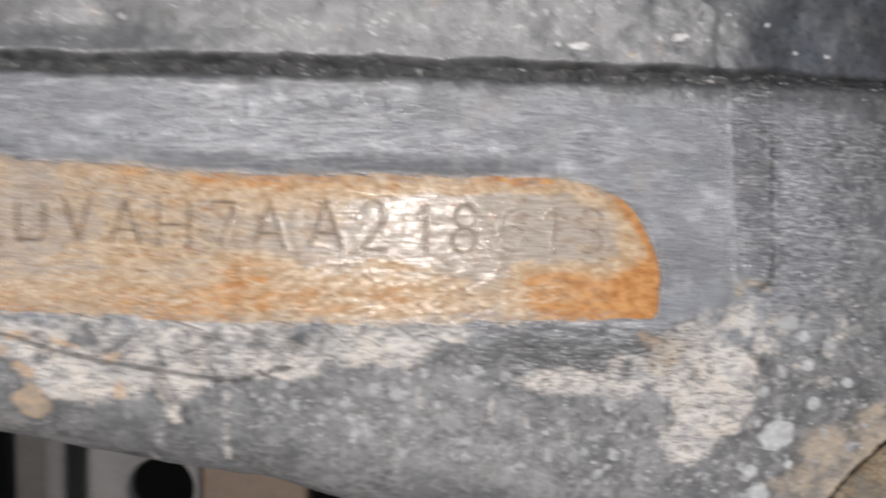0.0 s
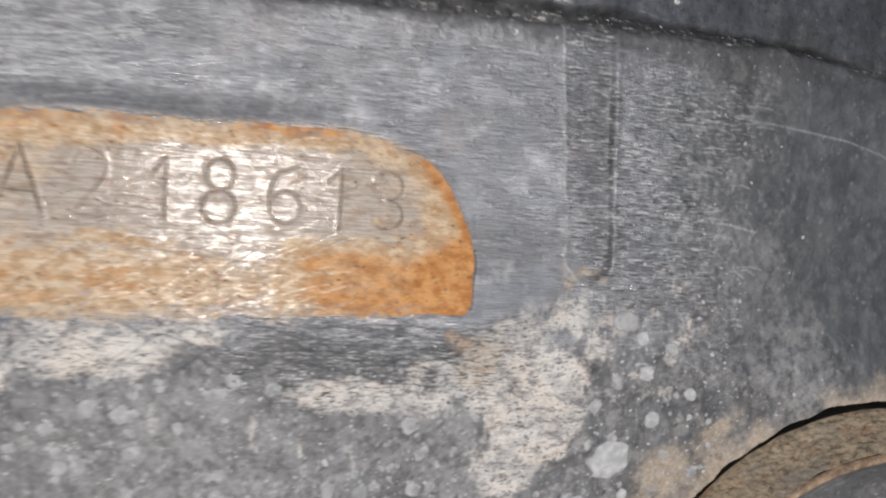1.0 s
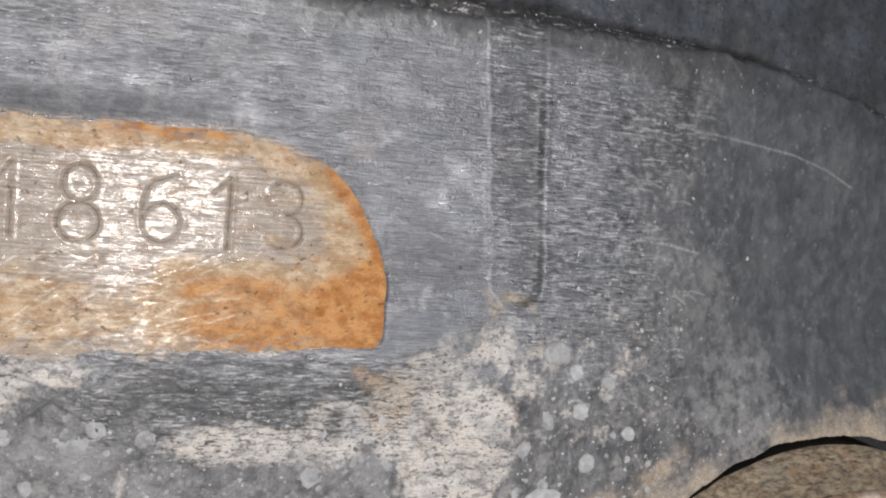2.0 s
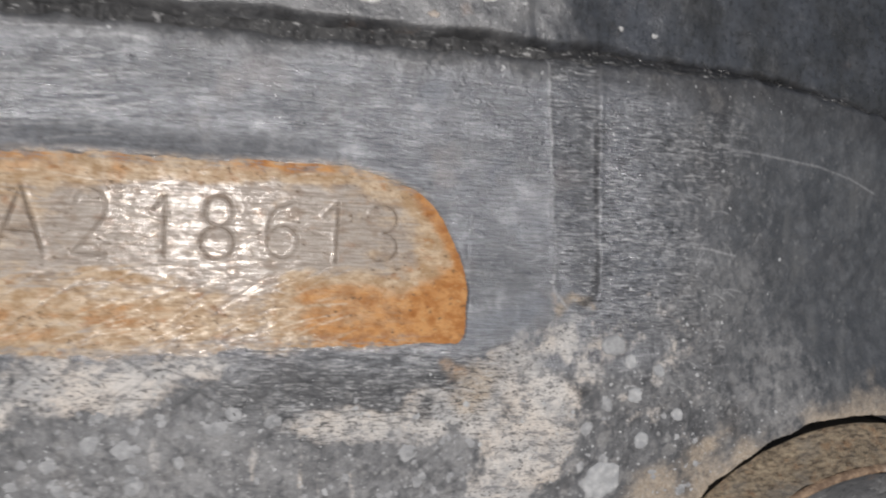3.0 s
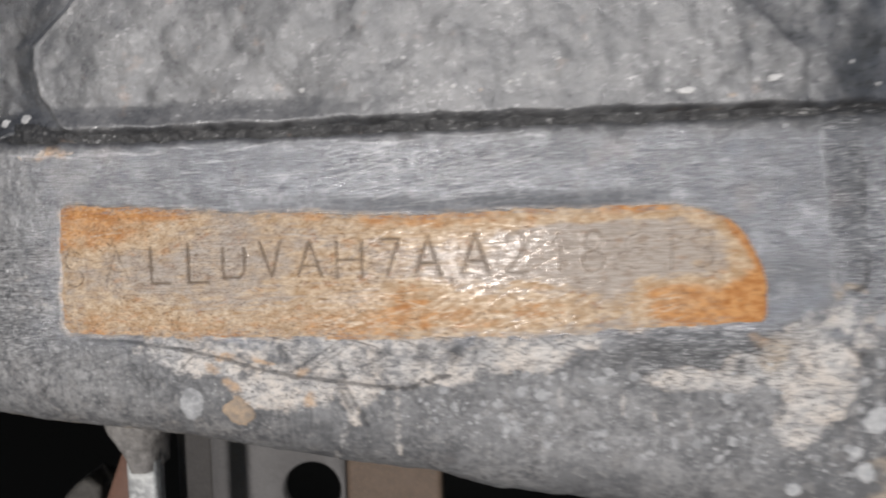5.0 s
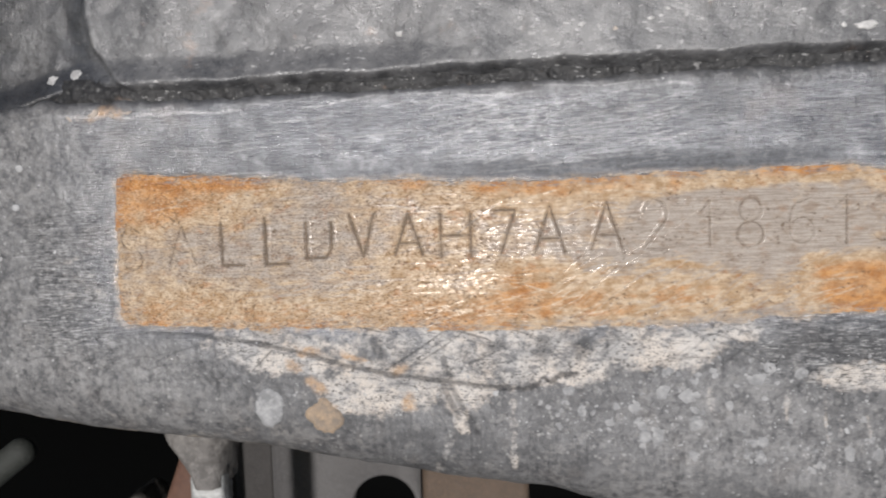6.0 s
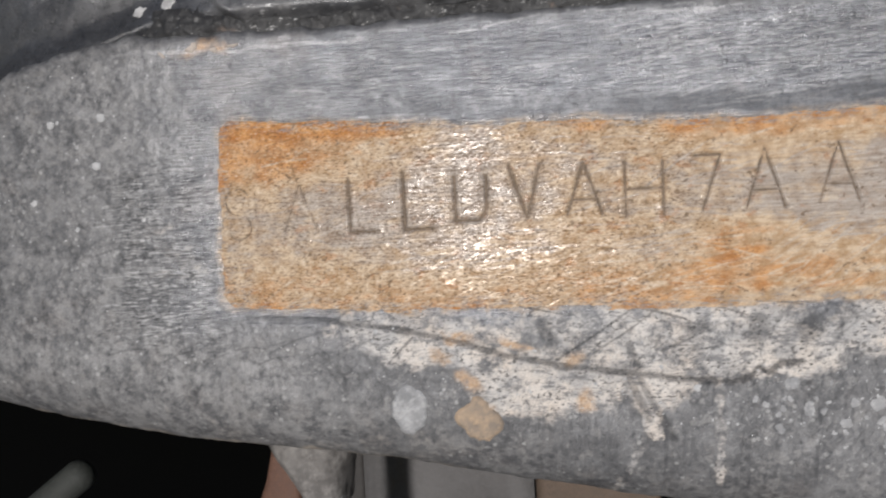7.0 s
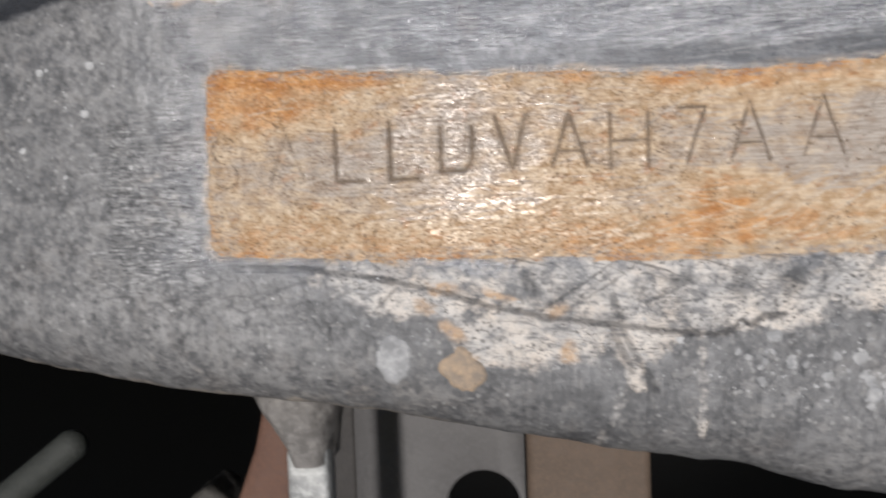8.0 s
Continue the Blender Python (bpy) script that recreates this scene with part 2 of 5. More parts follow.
def grime_and_shade(x, z):
    """Dark dirt in the long scratch, the ticks and the fine scratches; painted shade on the slot's right flank and in
    the collar's gap; darker by the seam.
    """
    thin = 0.35 + 0.65 * smooth(-127, -108, x)
    d = 0.82 * thin * smooth(0.62, 0.15, along(x, z, SCRATCH) / thin + 0.2 * fbm(x, z, 2, 57, 3))
    for tick in TICKS:
        d = np.maximum(d, 0.6 * smooth(0.75, 0.2, along(x, z, tick) + 0.2 * fbm(x, z, 1.5, 58, 3)))
    for stroke in ARCS:
        d = np.maximum(d, 0.7 * smooth(0.22, 0.06, along(x, z, stroke) + 0.08 * fbm(x, z, 2, 155, 3)))
    # shade of the slot put into the colour: right flank, foot and inner right half
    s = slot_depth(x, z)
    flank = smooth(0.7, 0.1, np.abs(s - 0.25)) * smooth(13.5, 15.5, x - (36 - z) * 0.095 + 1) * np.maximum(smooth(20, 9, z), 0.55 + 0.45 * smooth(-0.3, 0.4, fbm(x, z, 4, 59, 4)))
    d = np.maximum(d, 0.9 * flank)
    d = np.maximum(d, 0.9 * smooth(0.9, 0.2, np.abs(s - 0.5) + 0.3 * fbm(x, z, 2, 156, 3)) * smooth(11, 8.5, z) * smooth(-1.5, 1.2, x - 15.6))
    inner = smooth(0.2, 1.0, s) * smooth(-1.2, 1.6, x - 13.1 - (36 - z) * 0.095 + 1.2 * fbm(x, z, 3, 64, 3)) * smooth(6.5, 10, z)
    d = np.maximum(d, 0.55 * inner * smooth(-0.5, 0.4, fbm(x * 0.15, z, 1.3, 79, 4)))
    wide = 1.7 + 4.9 * smooth(-15, 40, x) + 5.0 * smooth(-134, -156, x)
    d = np.maximum(d, (0.55 - 0.22 * smooth(-134, -156, x)) * smooth(1.0, 0.1, (seam_z(x) - z) / wide + 0.45 * fbm(x, z, 3, 60, 5)))
    rng = np.random.default_rng(5)
    for _ in range(46):
        cx, cz = rng.uniform(-84, -20), rng.uniform(-8, -1)
        a, half = radians(rng.choice([38, 45, 150, 155, 8]) + rng.uniform(-8, 8)), rng.uniform(1.2, 5)
        dx, dz = half * math.cos(a), half * math.sin(a)
        near = (np.abs(x - cx) < 6) & (np.abs(z - cz) < 6) & (z < patch_low(x) + 0.2)
        d[near] = np.maximum(d[near], 0.42 * smooth(0.2, 0.05, along(x[near], z[near], [(cx - dx, cz - dz), (cx, cz + 0.3), (cx + dx, cz + dz)])))
    rng = np.random.default_rng(6)
    for k in range(570):
        if k >= 470:
            cz = rng.uniform(8, 35)
            cx, a, half = 13.1 + (36 - cz) * 0.095 + rng.uniform(-2.4, 2.6), radians(rng.normal(0, 7)), rng.uniform(0.7, 2.2)
        elif k >= 390:
            cx, cz, a, half = rng.uniform(-26, 8), rng.uniform(-7, -1), radians(rng.normal(10, 12)), rng.uniform(1.5, 7)
        elif k >= 270:
            cx, cz, a, half = rng.uniform(12, 35), rng.uniform(2, 34), radians(rng.normal(-2, 9)), rng.uniform(0.5, 2.4)
        elif k >= 180:
            cx, cz, a, half = rng.uniform(-148, -133), rng.uniform(-6, 20), radians(rng.normal(6, 10)), rng.uniform(0.6, 3.5)
        elif k >= 130:
            cx, cz, a, half = rng.uniform(16, 40), rng.uniform(-6, 34), radians(rng.normal(0, 14)), rng.uniform(0.5, 2.6)
        elif k >= 60:
            cx, cz, a, half = rng.uniform(-26, 6), rng.uniform(-9, -1), radians(rng.normal(4, 12)), rng.uniform(1.5, 6)
        elif k % 2:
            cx, cz, a, half = rng.uniform(-146, -134), rng.uniform(0, 20), radians(rng.normal(2, 6)), rng.uniform(0.6, 2.2)
        else:
            cx, cz, a, half = rng.uniform(-148, -112), rng.uniform(-8, -1), radians(rng.normal(18, 7)), rng.uniform(0.8, 4)
        dx, dz = half * math.cos(a), half * math.sin(a)
        near = (np.abs(x - cx) < 8) & (np.abs(z - cz) < 4)
        d[near] = np.maximum(d[near], rng.uniform(0.15, 0.5) * smooth(0.19, 0.05, along(x[near], z[near], [(cx - dx, cz - dz), (cx, cz + 0.35), (cx + dx, cz + dz)])))
    for e in [(-90.5, -5.0, 1.6, 2.8, 10), (-63.5, -5.2, 1.8, 3.0, -10), (-57.8, -5.4, 2.4, 3.4, 20), (-4.2, -8.6, 2.0, 2.6, 0), (-71, -4.6, 3.0, 1.4, 0), (17.4, -6.6, 1.3, 1.0, 0), (-28.5, -9, 2.4, 1.2, 30)]:
        d = np.maximum(d, 0.62 * smooth(0.0, 0.7, ellipse(x + 0.8 * fbm(x, z, 2, 68, 3), z + 0.8 * fbm(x, z, 2, 69, 3), *e)))
    d = np.maximum(d, 0.85 * smooth(0.55, 0.2, along(x, z, [(-67, -11.8), (-65, -11.3), (-63.8, -10.2), (-62.8, -10.9), (-61.2, -9.8), (-58.6, -9.5)]) + 0.25 * fbm(x, z, 1.2, 70, 3)))
    over = z - patch_top(x) + 0.5 * fbm(x, z, 6, 62, 3)
    d = np.maximum(d, 0.42 * smooth(0.2, 1.0, over) * smooth(4.6, 2.2, over) * (0.35 + 0.65 * smooth(-100, -60, x)) * smooth(-128, -100, x) * smooth(-12, -26, x))
    # shade in the gap round the collar, painted full dark
    d = np.maximum(d, collar_gap(x, z))
    return np.clip(d, 0, 1)


def scratches_and_lit_edge(x, z):
    d = 0.45 * smooth(0.2, 0.05, along(x, z, [(34, 28.5), (44, 27.8), (54, 26.9), (61, 25.5), (67, 23.5)]))
    d = np.maximum(d, 0.6 * smooth(0.25, 0.06, along(x, z, [(19, 15), (28.3, 14.4), (35.6, 14), (40, 13.2)])))
    # pale line painted as the lit left edge of the slot
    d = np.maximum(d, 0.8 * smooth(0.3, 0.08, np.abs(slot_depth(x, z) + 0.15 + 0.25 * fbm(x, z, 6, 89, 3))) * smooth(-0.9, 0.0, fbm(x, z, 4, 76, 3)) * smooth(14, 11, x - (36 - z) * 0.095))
    lip = np.abs(z - seam_z(x) + 2.3 + 0.5 * fbm(x, z, 5, 87, 3))
    d = np.maximum(d, 0.75 * smooth(0.4, 0.08, lip) * smooth(-0.25, 0.35, fbm(x, z, 9, 88, 3)) * smooth(-150, -140, x) * smooth(-10, -35, x))
    rng = np.random.default_rng(8)
    for k in range(230):
        if k < 70:
            cx, cz, half = rng.uniform(-10, 34), rng.uniform(8, 34), rng.uniform(0.6, 2.6)
        elif k < 180:
            cx, cz, half = rng.uniform(17, 40), rng.uniform(-6, 34), rng.uniform(0.4, 2.2)
        else:
            cx, cz, half = rng.uniform(-148, -133), rng.uniform(-4, 20), rng.uniform(0.6, 3.5)
        near = (np.abs(x - cx) < 7) & (np.abs(z - cz) < 2)
        tip = rng.uniform(-0.8, 0.5)
        d[near] = np.maximum(d[near], rng.uniform(0.2, 0.6) * smooth(0.16, 0.05, along(x[near], z[near], [(cx - half, cz), (cx, cz + 0.15), (cx + half, cz + tip)])))
    for k in range(285):
        if k >= 205:
            cx, cz, a = rng.uniform(-78, -36), rng.uniform(24, 34), radians(rng.normal(11, 5))
        elif k >= 150:
            cx, cz, a = rng.uniform(-24, 8), rng.uniform(-9, -1.5), radians(rng.normal(4, 12))
        elif k % 3:
            cx, cz, a = rng.uniform(-80, -8), rng.uniform(23, 36), radians(rng.normal(8, 5))
        else:
            cx, cz, a = rng.uniform(-130, 10), rng.uniform(22, 36), radians(rng.normal(2, 8))
        half = rng.uniform(1.0, 5.0) if cx < -42 else rng.uniform(0.6, 2.4)
        dx, dz = half * math.cos(a), half * math.sin(a)
        near = (np.abs(x - cx) < 6.5) & (np.abs(z - cz) < 2.5)
        d[near] = np.maximum(d[near], (rng.uniform(0.2, 0.75) if cx < -42 else rng.uniform(0.15, 0.42)) * smooth(0.18, 0.05, along(x[near], z[near], [(cx - dx, cz - dz), (cx, cz + 0.12), (cx + dx, cz + dz)])))
    return d


def rasped(x, z):
    """Short coarse file marks: right of the slot and in it, at the left end of the patch and under its right corner."""
    n = fbm(x, z, 6, 151, 4)
    right = smooth(13, 18, x + 2 * n) * smooth(40, 27, x + 9 * n) * smooth(-3, 5, z + 4 * n) * smooth(36, 31, z + 3 * n)
    slot = 0.9 * smooth(-0.3, 0.5, slot_depth(x, z)) * smooth(6, 10, z)
    left = smooth(-149, -139, x + 5 * n) * smooth(-131.5, -133, x) * smooth(-6, 0, z + 3 * n) * smooth(21, 16, z + 3 * n)
    under = smooth(-32, -22, x + 5 * n) * smooth(12, 2, x + 5 * n) * smooth(-13, -8, z + 3 * n) * smooth(0, -1, z)
    above = 0.35 * smooth(-80, -60, x + 8 * n) * smooth(12, -5, x + 8 * n) * smooth(24, 26, z + 2 * n) * smooth(37, 33, z + 2 * n)
    return np.clip(np.maximum(np.maximum(np.maximum(right, slot), np.maximum(left, under)), above) * (1.15 + 0.7 * n), 0, 1)


def dust(x, z):
    """Pale road dust: over the left end and in clouds along the lower face."""
    n = fbm(x, z, 10, 65, 4)
    d = 0.72 * smooth(-100, -140, x + 8 * n) + 0.55 * smooth(-0.25, 0.6, fbm(x, z, 16, 66, 3)) * smooth(0, -10, z)
    d = d + 0.3 * smooth(-96, -72, x + 6 * n) * smooth(-9, -15, z + 3 * n) * smooth(12, 2, x)
    d = d + 0.75 * smooth(0.0, 0.7, ellipse(x + 6 * n, z + 6 * n, 50, -3, 13, 9)) + 0.45 * smooth(0.0, 0.7, ellipse(x + 6 * n, z + 6 * n, 36, 4, 12, 14))
    return np.clip(d, 0, 1) * (1 - 0.8 * collar_gap(x, z))


def clean(x, z):
    """Where the dark paint is still smooth and free of dust."""
    n = fbm(x, z, 12, 67, 4)
    return 0.7 * smooth(25, 48, x + 9 * n) * smooth(-16, -4, z + 5 * n)


# ---- nodes ----
class Nodes:
    """A material with short calls for its nodes; lengths in millimetres."""

    def __init__(self, name):
        self.m = bpy.data.materials.new(name)
        self.m.use_nodes = True
        self.t = self.m.node_tree
        self.shader = self.t.nodes["Principled BSDF"]
        coord = self.t.nodes.new("ShaderNodeTexCoord")
        self.mm = self.vmath("SCALE", coord.outputs["Object"], scale=1000.0)

    def link(self, value, socket):
        if isinstance(value, (int, float)):
            socket.default_value = value
        elif isinstance(value, tuple):
            socket.default_value = (*value, 1.0) if socket.type == "RGBA" else value
        else:
            self.t.links.new(value, socket)

    def vmath(self, op, a, b=None, scale=None):
        n = self.t.nodes.new("ShaderNodeVectorMath")
        n.operation = op
        self.link(a, n.inputs[0])
        if b is not None:
            self.link(b, n.inputs[1])
        if scale is not None:
            n.inputs["Scale"].default_value = scale
        return n.outputs[0]

    def noise(self, size, detail=4.0, rough=0.55, stretch=(1, 1, 1), warp=0.0, seed=0.0):
        n = self.t.nodes.new("ShaderNodeTexNoise")
        n.noise_dimensions = "4D"
        n.inputs["W"].default_value = seed
        n.inputs["Scale"].default_value = 1.0
        n.inputs["Detail"].default_value = detail
        n.inputs["Roughness"].default_value = rough
        n.inputs["Distortion"].default_value = warp
        self.link(self.vmath("MULTIPLY", self.mm, tuple(s / size for s in stretch)), n.inputs["Vector"])
        return n.outputs["Fac"]

    def cells(self, size, out="Distance", seed=0.0, jitter=1.0):
        n = self.t.nodes.new("ShaderNodeTexVoronoi")
        n.inputs["Scale"].default_value = 1.0
        n.inputs["Randomness"].default_value = jitter
        shift = self.vmath("ADD", self.vmath("SCALE", self.mm, scale=1.0 / size), (seed, seed * 0.7, seed * 1.3))
        self.link(shift, n.inputs["Vector"])
        return n.outputs[out]

    def attr(self, name):
        n = self.t.nodes.new("ShaderNodeAttribute")
        n.attribute_name = name
        return n.outputs["Fac"]

    def math(self, op, a, b=0.0, clamp=False):
        n = self.t.nodes.new("ShaderNodeMath")
        n.operation, n.use_clamp = op, clamp
        self.link(a, n.inputs[0])
        self.link(b, n.inputs[1])
        return n.outputs[0]

    def step(self, v, lo, hi, a=0.0, b=1.0):
        n = self.t.nodes.new("ShaderNodeMapRange")
        n.interpolation_type = "SMOOTHSTEP"
        for i, s in enumerate((v, lo, hi, a, b)):
            self.link(s, n.inputs[i])
        return n.outputs[0]

    def mix(self, f, a, b):
        n = self.t.nodes.new("ShaderNodeMix")
        n.data_type = "RGBA"
        self.link(f, n.inputs[0])
        self.link(a, n.inputs[6])
        self.link(b, n.inputs[7])
        return n.outputs[2]

    def blend(self, f, a, b):
        n = self.t.nodes.new("ShaderNodeMix")
        self.link(f, n.inputs[0])
        self.link(a, n.inputs[2])
        self.link(b, n.inputs[3])
        return n.outputs[0]

    def bump(self, height, depth, normal=None):
        n = self.t.nodes.new("ShaderNodeBump")
        n.inputs["Strength"].default_value = 1.0
        self.link(depth * MM if isinstance(depth, (int, float)) else self.math("MULTIPLY", depth, MM), n.inputs["Distance"])
        self.link(height, n.inputs["Height"])
        if normal is not None:
            self.link(normal, n.inputs["Normal"])
        return n.outputs[0]

    def brushed(self, amount):
        """Brush marks that run sideways spread the gloss up and down."""
        across = self.t.nodes.new("ShaderNodeCombineXYZ")
        across.inputs[2].default_value = 1.0
        self.link(across.outputs[0], self.shader.inputs["Tangent"])
        self.shader.inputs["Anisotropic"].default_value = amount

    def done(self, color, rough, metal=0.0, normal=None, specular=0.5):
        self.link(color, self.shader.inputs["Base Color"])
        self.link(rough, self.shader.inputs["Roughness"])
        self.link(metal, self.shader.inputs["Metallic"])
        self.link(specular, self.shader.inputs["Specular IOR Level"])
        if normal is not None:
            self.link(normal, self.shader.inputs["Normal"])
        return self.m


def rail_paint():
    n = Nodes("weathered_rail_paint")
    cloud, patchy, grain, fine = n.noise(7, 5, 0.6), n.noise(2.6, 5, 0.65, seed=2), n.noise(0.9, 5, 0.7, seed=3), n.noise(0.3, 3, 0.6, seed=5)
    streak = n.noise(1.0, 5, 0.65, stretch=(0.2, 0.3, 1.5), seed=7, warp=0.3)
    hair = n.noise(1.0, 4, 0.65, stretch=(0.36, 0.5, 4.6), seed=8, warp=0.2)
    scuff, bare, warm, darkening, shine = n.attr("scuff"), n.attr("pale"), n.attr("tan"), n.attr("grime_and_shade"), n.attr("scratch_and_edge")
    col = n.mix(n.step(cloud, 0.32, 0.68), (0.058, 0.059, 0.063), (0.122, 0.123, 0.126))
    col = n.mix(n.math("MULTIPLY", n.step(patchy, 0.5, 0.68), 0.55), col, (0.19, 0.194, 0.20))
    col = n.mix(n.math("MULTIPLY", n.step(grain, 0.54, 0.72), 0.7), col, (0.28, 0.282, 0.28))
    col = n.mix(n.math("MULTIPLY", n.step(grain, 0.45, 0.30), 0.7), col, (0.034, 0.036, 0.040))
    col = n.mix(n.attr("clean"), col, n.mix(n.step(patchy, 0.35, 0.7), (0.052, 0.057, 0.064), (0.108, 0.114, 0.122)))
    runs = n.noise(5, 4, 0.6, stretch=(1.3, 1, 0.3), seed=75)
    col = n.mix(n.math("MULTIPLY", n.attr("clean"), n.step(runs, 0.52, 0.66, 0.0, 0.6)), col, (0.15, 0.152, 0.152))
    col = n.mix(n.math("MULTIPLY", n.attr("clean"), n.step(runs, 0.44, 0.32, 0.0, 0.6)), col, (0.036, 0.04, 0.046))
    brushed = n.mix(n.step(streak, 0.36, 0.66), (0.105, 0.111, 0.126), (0.20, 0.208, 0.225))
    brushed = n.mix(n.math("MULTIPLY", n.step(n.noise(14, 4, 0.6, stretch=(0.6, 1, 1.6), seed=27), 0.52, 0.36), 0.75), brushed, (0.082, 0.087, 0.096))
    brushed = n.mix(n.math("MULTIPLY", n.step(cloud, 0.48, 0.68), n.step(patchy, 0.4, 0.65)), brushed, (0.36, 0.365, 0.38))
    brushed = n.mix(n.math("MULTIPLY", n.step(hair, 0.48, 0.34), 0.42), brushed, (0.062, 0.066, 0.076))
    brushed = n.mix(n.math("MULTIPLY", n.step(hair, 0.58, 0.72), 0.45), brushed, (0.46, 0.465, 0.47))
    chips = n.noise(1.3, 5, 0.68, stretch=(0.5, 1, 1.25), seed=44)
    brushed = n.mix(n.math("MULTIPLY", n.step(chips, 0.54, 0.68), 0.45), brushed, (0.35, 0.355, 0.37))
    brushed = n.mix(n.math("MULTIPLY", n.step(chips, 0.46, 0.33), 0.35), brushed, (0.055, 0.059, 0.07))
    brushed = n.mix(n.math("MULTIPLY", n.step(grain, 0.60, 0.75), 0.5), brushed, (0.40, 0.40, 0.40))
    brushed = n.mix(n.math("MULTIPLY", n.step(grain, 0.48, 0.3), 0.45), brushed, (0.06, 0.064, 0.072))
    brushed = n.mix(n.math("MULTIPLY", n.step(patchy, 0.52, 0.68), 0.5), brushed, (0.33, 0.335, 0.345))
    brushed = n.mix(n.step(n.noise(9, 4, 0.6, seed=73), 0.54, 0.70, 0.0, 0.35), brushed, (0.30, 0.262, 0.245))
    brushed = n.mix(n.step(n.noise(11, 4, 0.6, seed=74), 0.54, 0.70, 0.0, 0.35), brushed, (0.13, 0.15, 0.185))
    col = n.mix(n.math("MULTIPLY", scuff, n.step(n.math("ADD", n.math("MULTIPLY", patchy, 0.5), n.math("MULTIPLY", grain, 0.5)), 0.32, 0.52, 0.3, 1.0)), col, brushed)
    blot = n.math("MULTIPLY", n.step(n.noise(2.4, 4, 0.6, seed=25), 0.55, 0.62), n.math("SUBTRACT", 0.5, n.math("MULTIPLY", n.math("MAXIMUM", scuff, n.attr("clean")), 0.8)))
    col = n.mix(blot, col, n.mix(n.step(fine, 0.35, 0.65), (0.20, 0.196, 0.19), (0.31, 0.302, 0.292)))
    col = n.mix(n.math("MULTIPLY", n.attr("dust"), n.step(n.math("ADD", n.math("MULTIPLY", patchy, 0.5), n.math("MULTIPLY", grain, 0.5)), 0.40, 0.6, 0.05, 0.9)), col, (0.26, 0.257, 0.254))
    tinge = n.math("MULTIPLY", n.step(n.noise(6, 4, 0.6, seed=29), 0.54, 0.68), n.math("SUBTRACT", 0.12, n.math("MULTIPLY", n.math("MAXIMUM", scuff, n.attr("clean")), 0.12)))
    col = n.mix(tinge, col, n.mix(n.step(grain, 0.35, 0.65), (0.11, 0.088, 0.072), (0.30, 0.255, 0.22)))
    dots = n.math("MULTIPLY", n.step(n.cells(1.5, seed=2.0), 0.26, 0.14), n.step(n.noise(5, 2, 0.5, seed=11), 0.46, 0.58))
    col = n.mix(n.math("MULTIPLY", dots, n.math("SUBTRACT", 0.5, n.math("MULTIPLY", n.math("MAXIMUM", scuff, n.attr("clean")), 0.55))), col, (0.42, 0.42, 0.41))
    chalk = n.mix(n.step(cloud, 0.35, 0.65), (0.64, 0.56, 0.48), (0.63, 0.60, 0.565))
    chalk = n.mix(n.math("MULTIPLY", n.step(bare, 0.7, 1.0), 0.4), chalk, (0.68, 0.645, 0.60))
    chalk = n.mix(n.math("MULTIPLY", n.step(n.noise(4.5, 5, 0.7, seed=21), 0.44, 0.60), 0.62), chalk, (0.30, 0.307, 0.315))
    chalk = n.mix(n.math("MULTIPLY", n.step(n.noise(1.5, 5, 0.75, stretch=(0.6, 1, 1.4), seed=22), 0.50, 0.40), 0.8), chalk, (0.17, 0.17, 0.175))
    chalk = n.mix(n.math("MULTIPLY", n.step(n.noise(0.9, 4, 0.7, stretch=(0.7, 1, 1.2), seed=24), 0.58, 0.68), 0.7), chalk, (0.72, 0.69, 0.65))
    pits = n.math("MULTIPLY", n.step(n.noise(0.46, 3, 0.6, stretch=(0.8, 1, 1.15), seed=26), 0.55, 0.62), n.step(n.noise(3.4, 3, 0.5, seed=15), 0.36, 0.50))
    chalk = n.mix(n.math("MULTIPLY", pits, 0.88), chalk, (0.085, 0.08, 0.075))
    chalk = n.mix(n.math("MULTIPLY", n.step(hair, 0.46, 0.32), 0.6), chalk, (0.14, 0.135, 0.13))
    ragged = n.math("ADD", n.math("MULTIPLY", patchy, 0.55), n.math("MULTIPLY", grain, 0.45))
    eaten = n.step(n.math("ADD", bare, n.math("MULTIPLY", n.math("SUBTRACT", ragged, 0.5), 3.6)), 0.22, 0.95)
    eaten = n.math("MULTIPLY", eaten, n.step(bare, 0.0, 0.5, 0.0, 0.92))
    col = n.mix(eaten, col, chalk)
    ochre = n.mix(n.step(fine, 0.35, 0.65), (0.41, 0.315, 0.22), (0.57, 0.485, 0.38))
    col = n.mix(n.math("MULTIPLY", n.step(n.math("ADD", warm, n.math("MULTIPLY", n.math("SUBTRACT", ragged, 0.5), 1.8)), 0.1, 1.0), n.step(warm, 0.03, 0.5, 0.0, 0.8)), col, ochre)
    worn = n.math("MULTIPLY", n.attr("fringe"), n.step(n.math("ADD", n.math("MULTIPLY", grain, 0.5), n.math("MULTIPLY", hair, 0.5)), 0.42, 0.58, 0.25, 0.9))
    col = n.mix(worn, col, n.mix(n.step(patchy, 0.42, 0.6), (0.30, 0.265, 0.235), (0.42, 0.31, 0.20)))
    stain = n.mix(n.step(fine, 0.35, 0.65), (0.40, 0.235, 0.115), (0.56, 0.395, 0.25))
    col = n.mix(n.math("MULTIPLY", n.attr("amber"), n.step(ragged, 0.36, 0.58, 0.2, 0.85)), col, stain)
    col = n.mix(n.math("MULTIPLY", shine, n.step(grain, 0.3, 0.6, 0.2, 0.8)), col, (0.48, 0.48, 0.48))
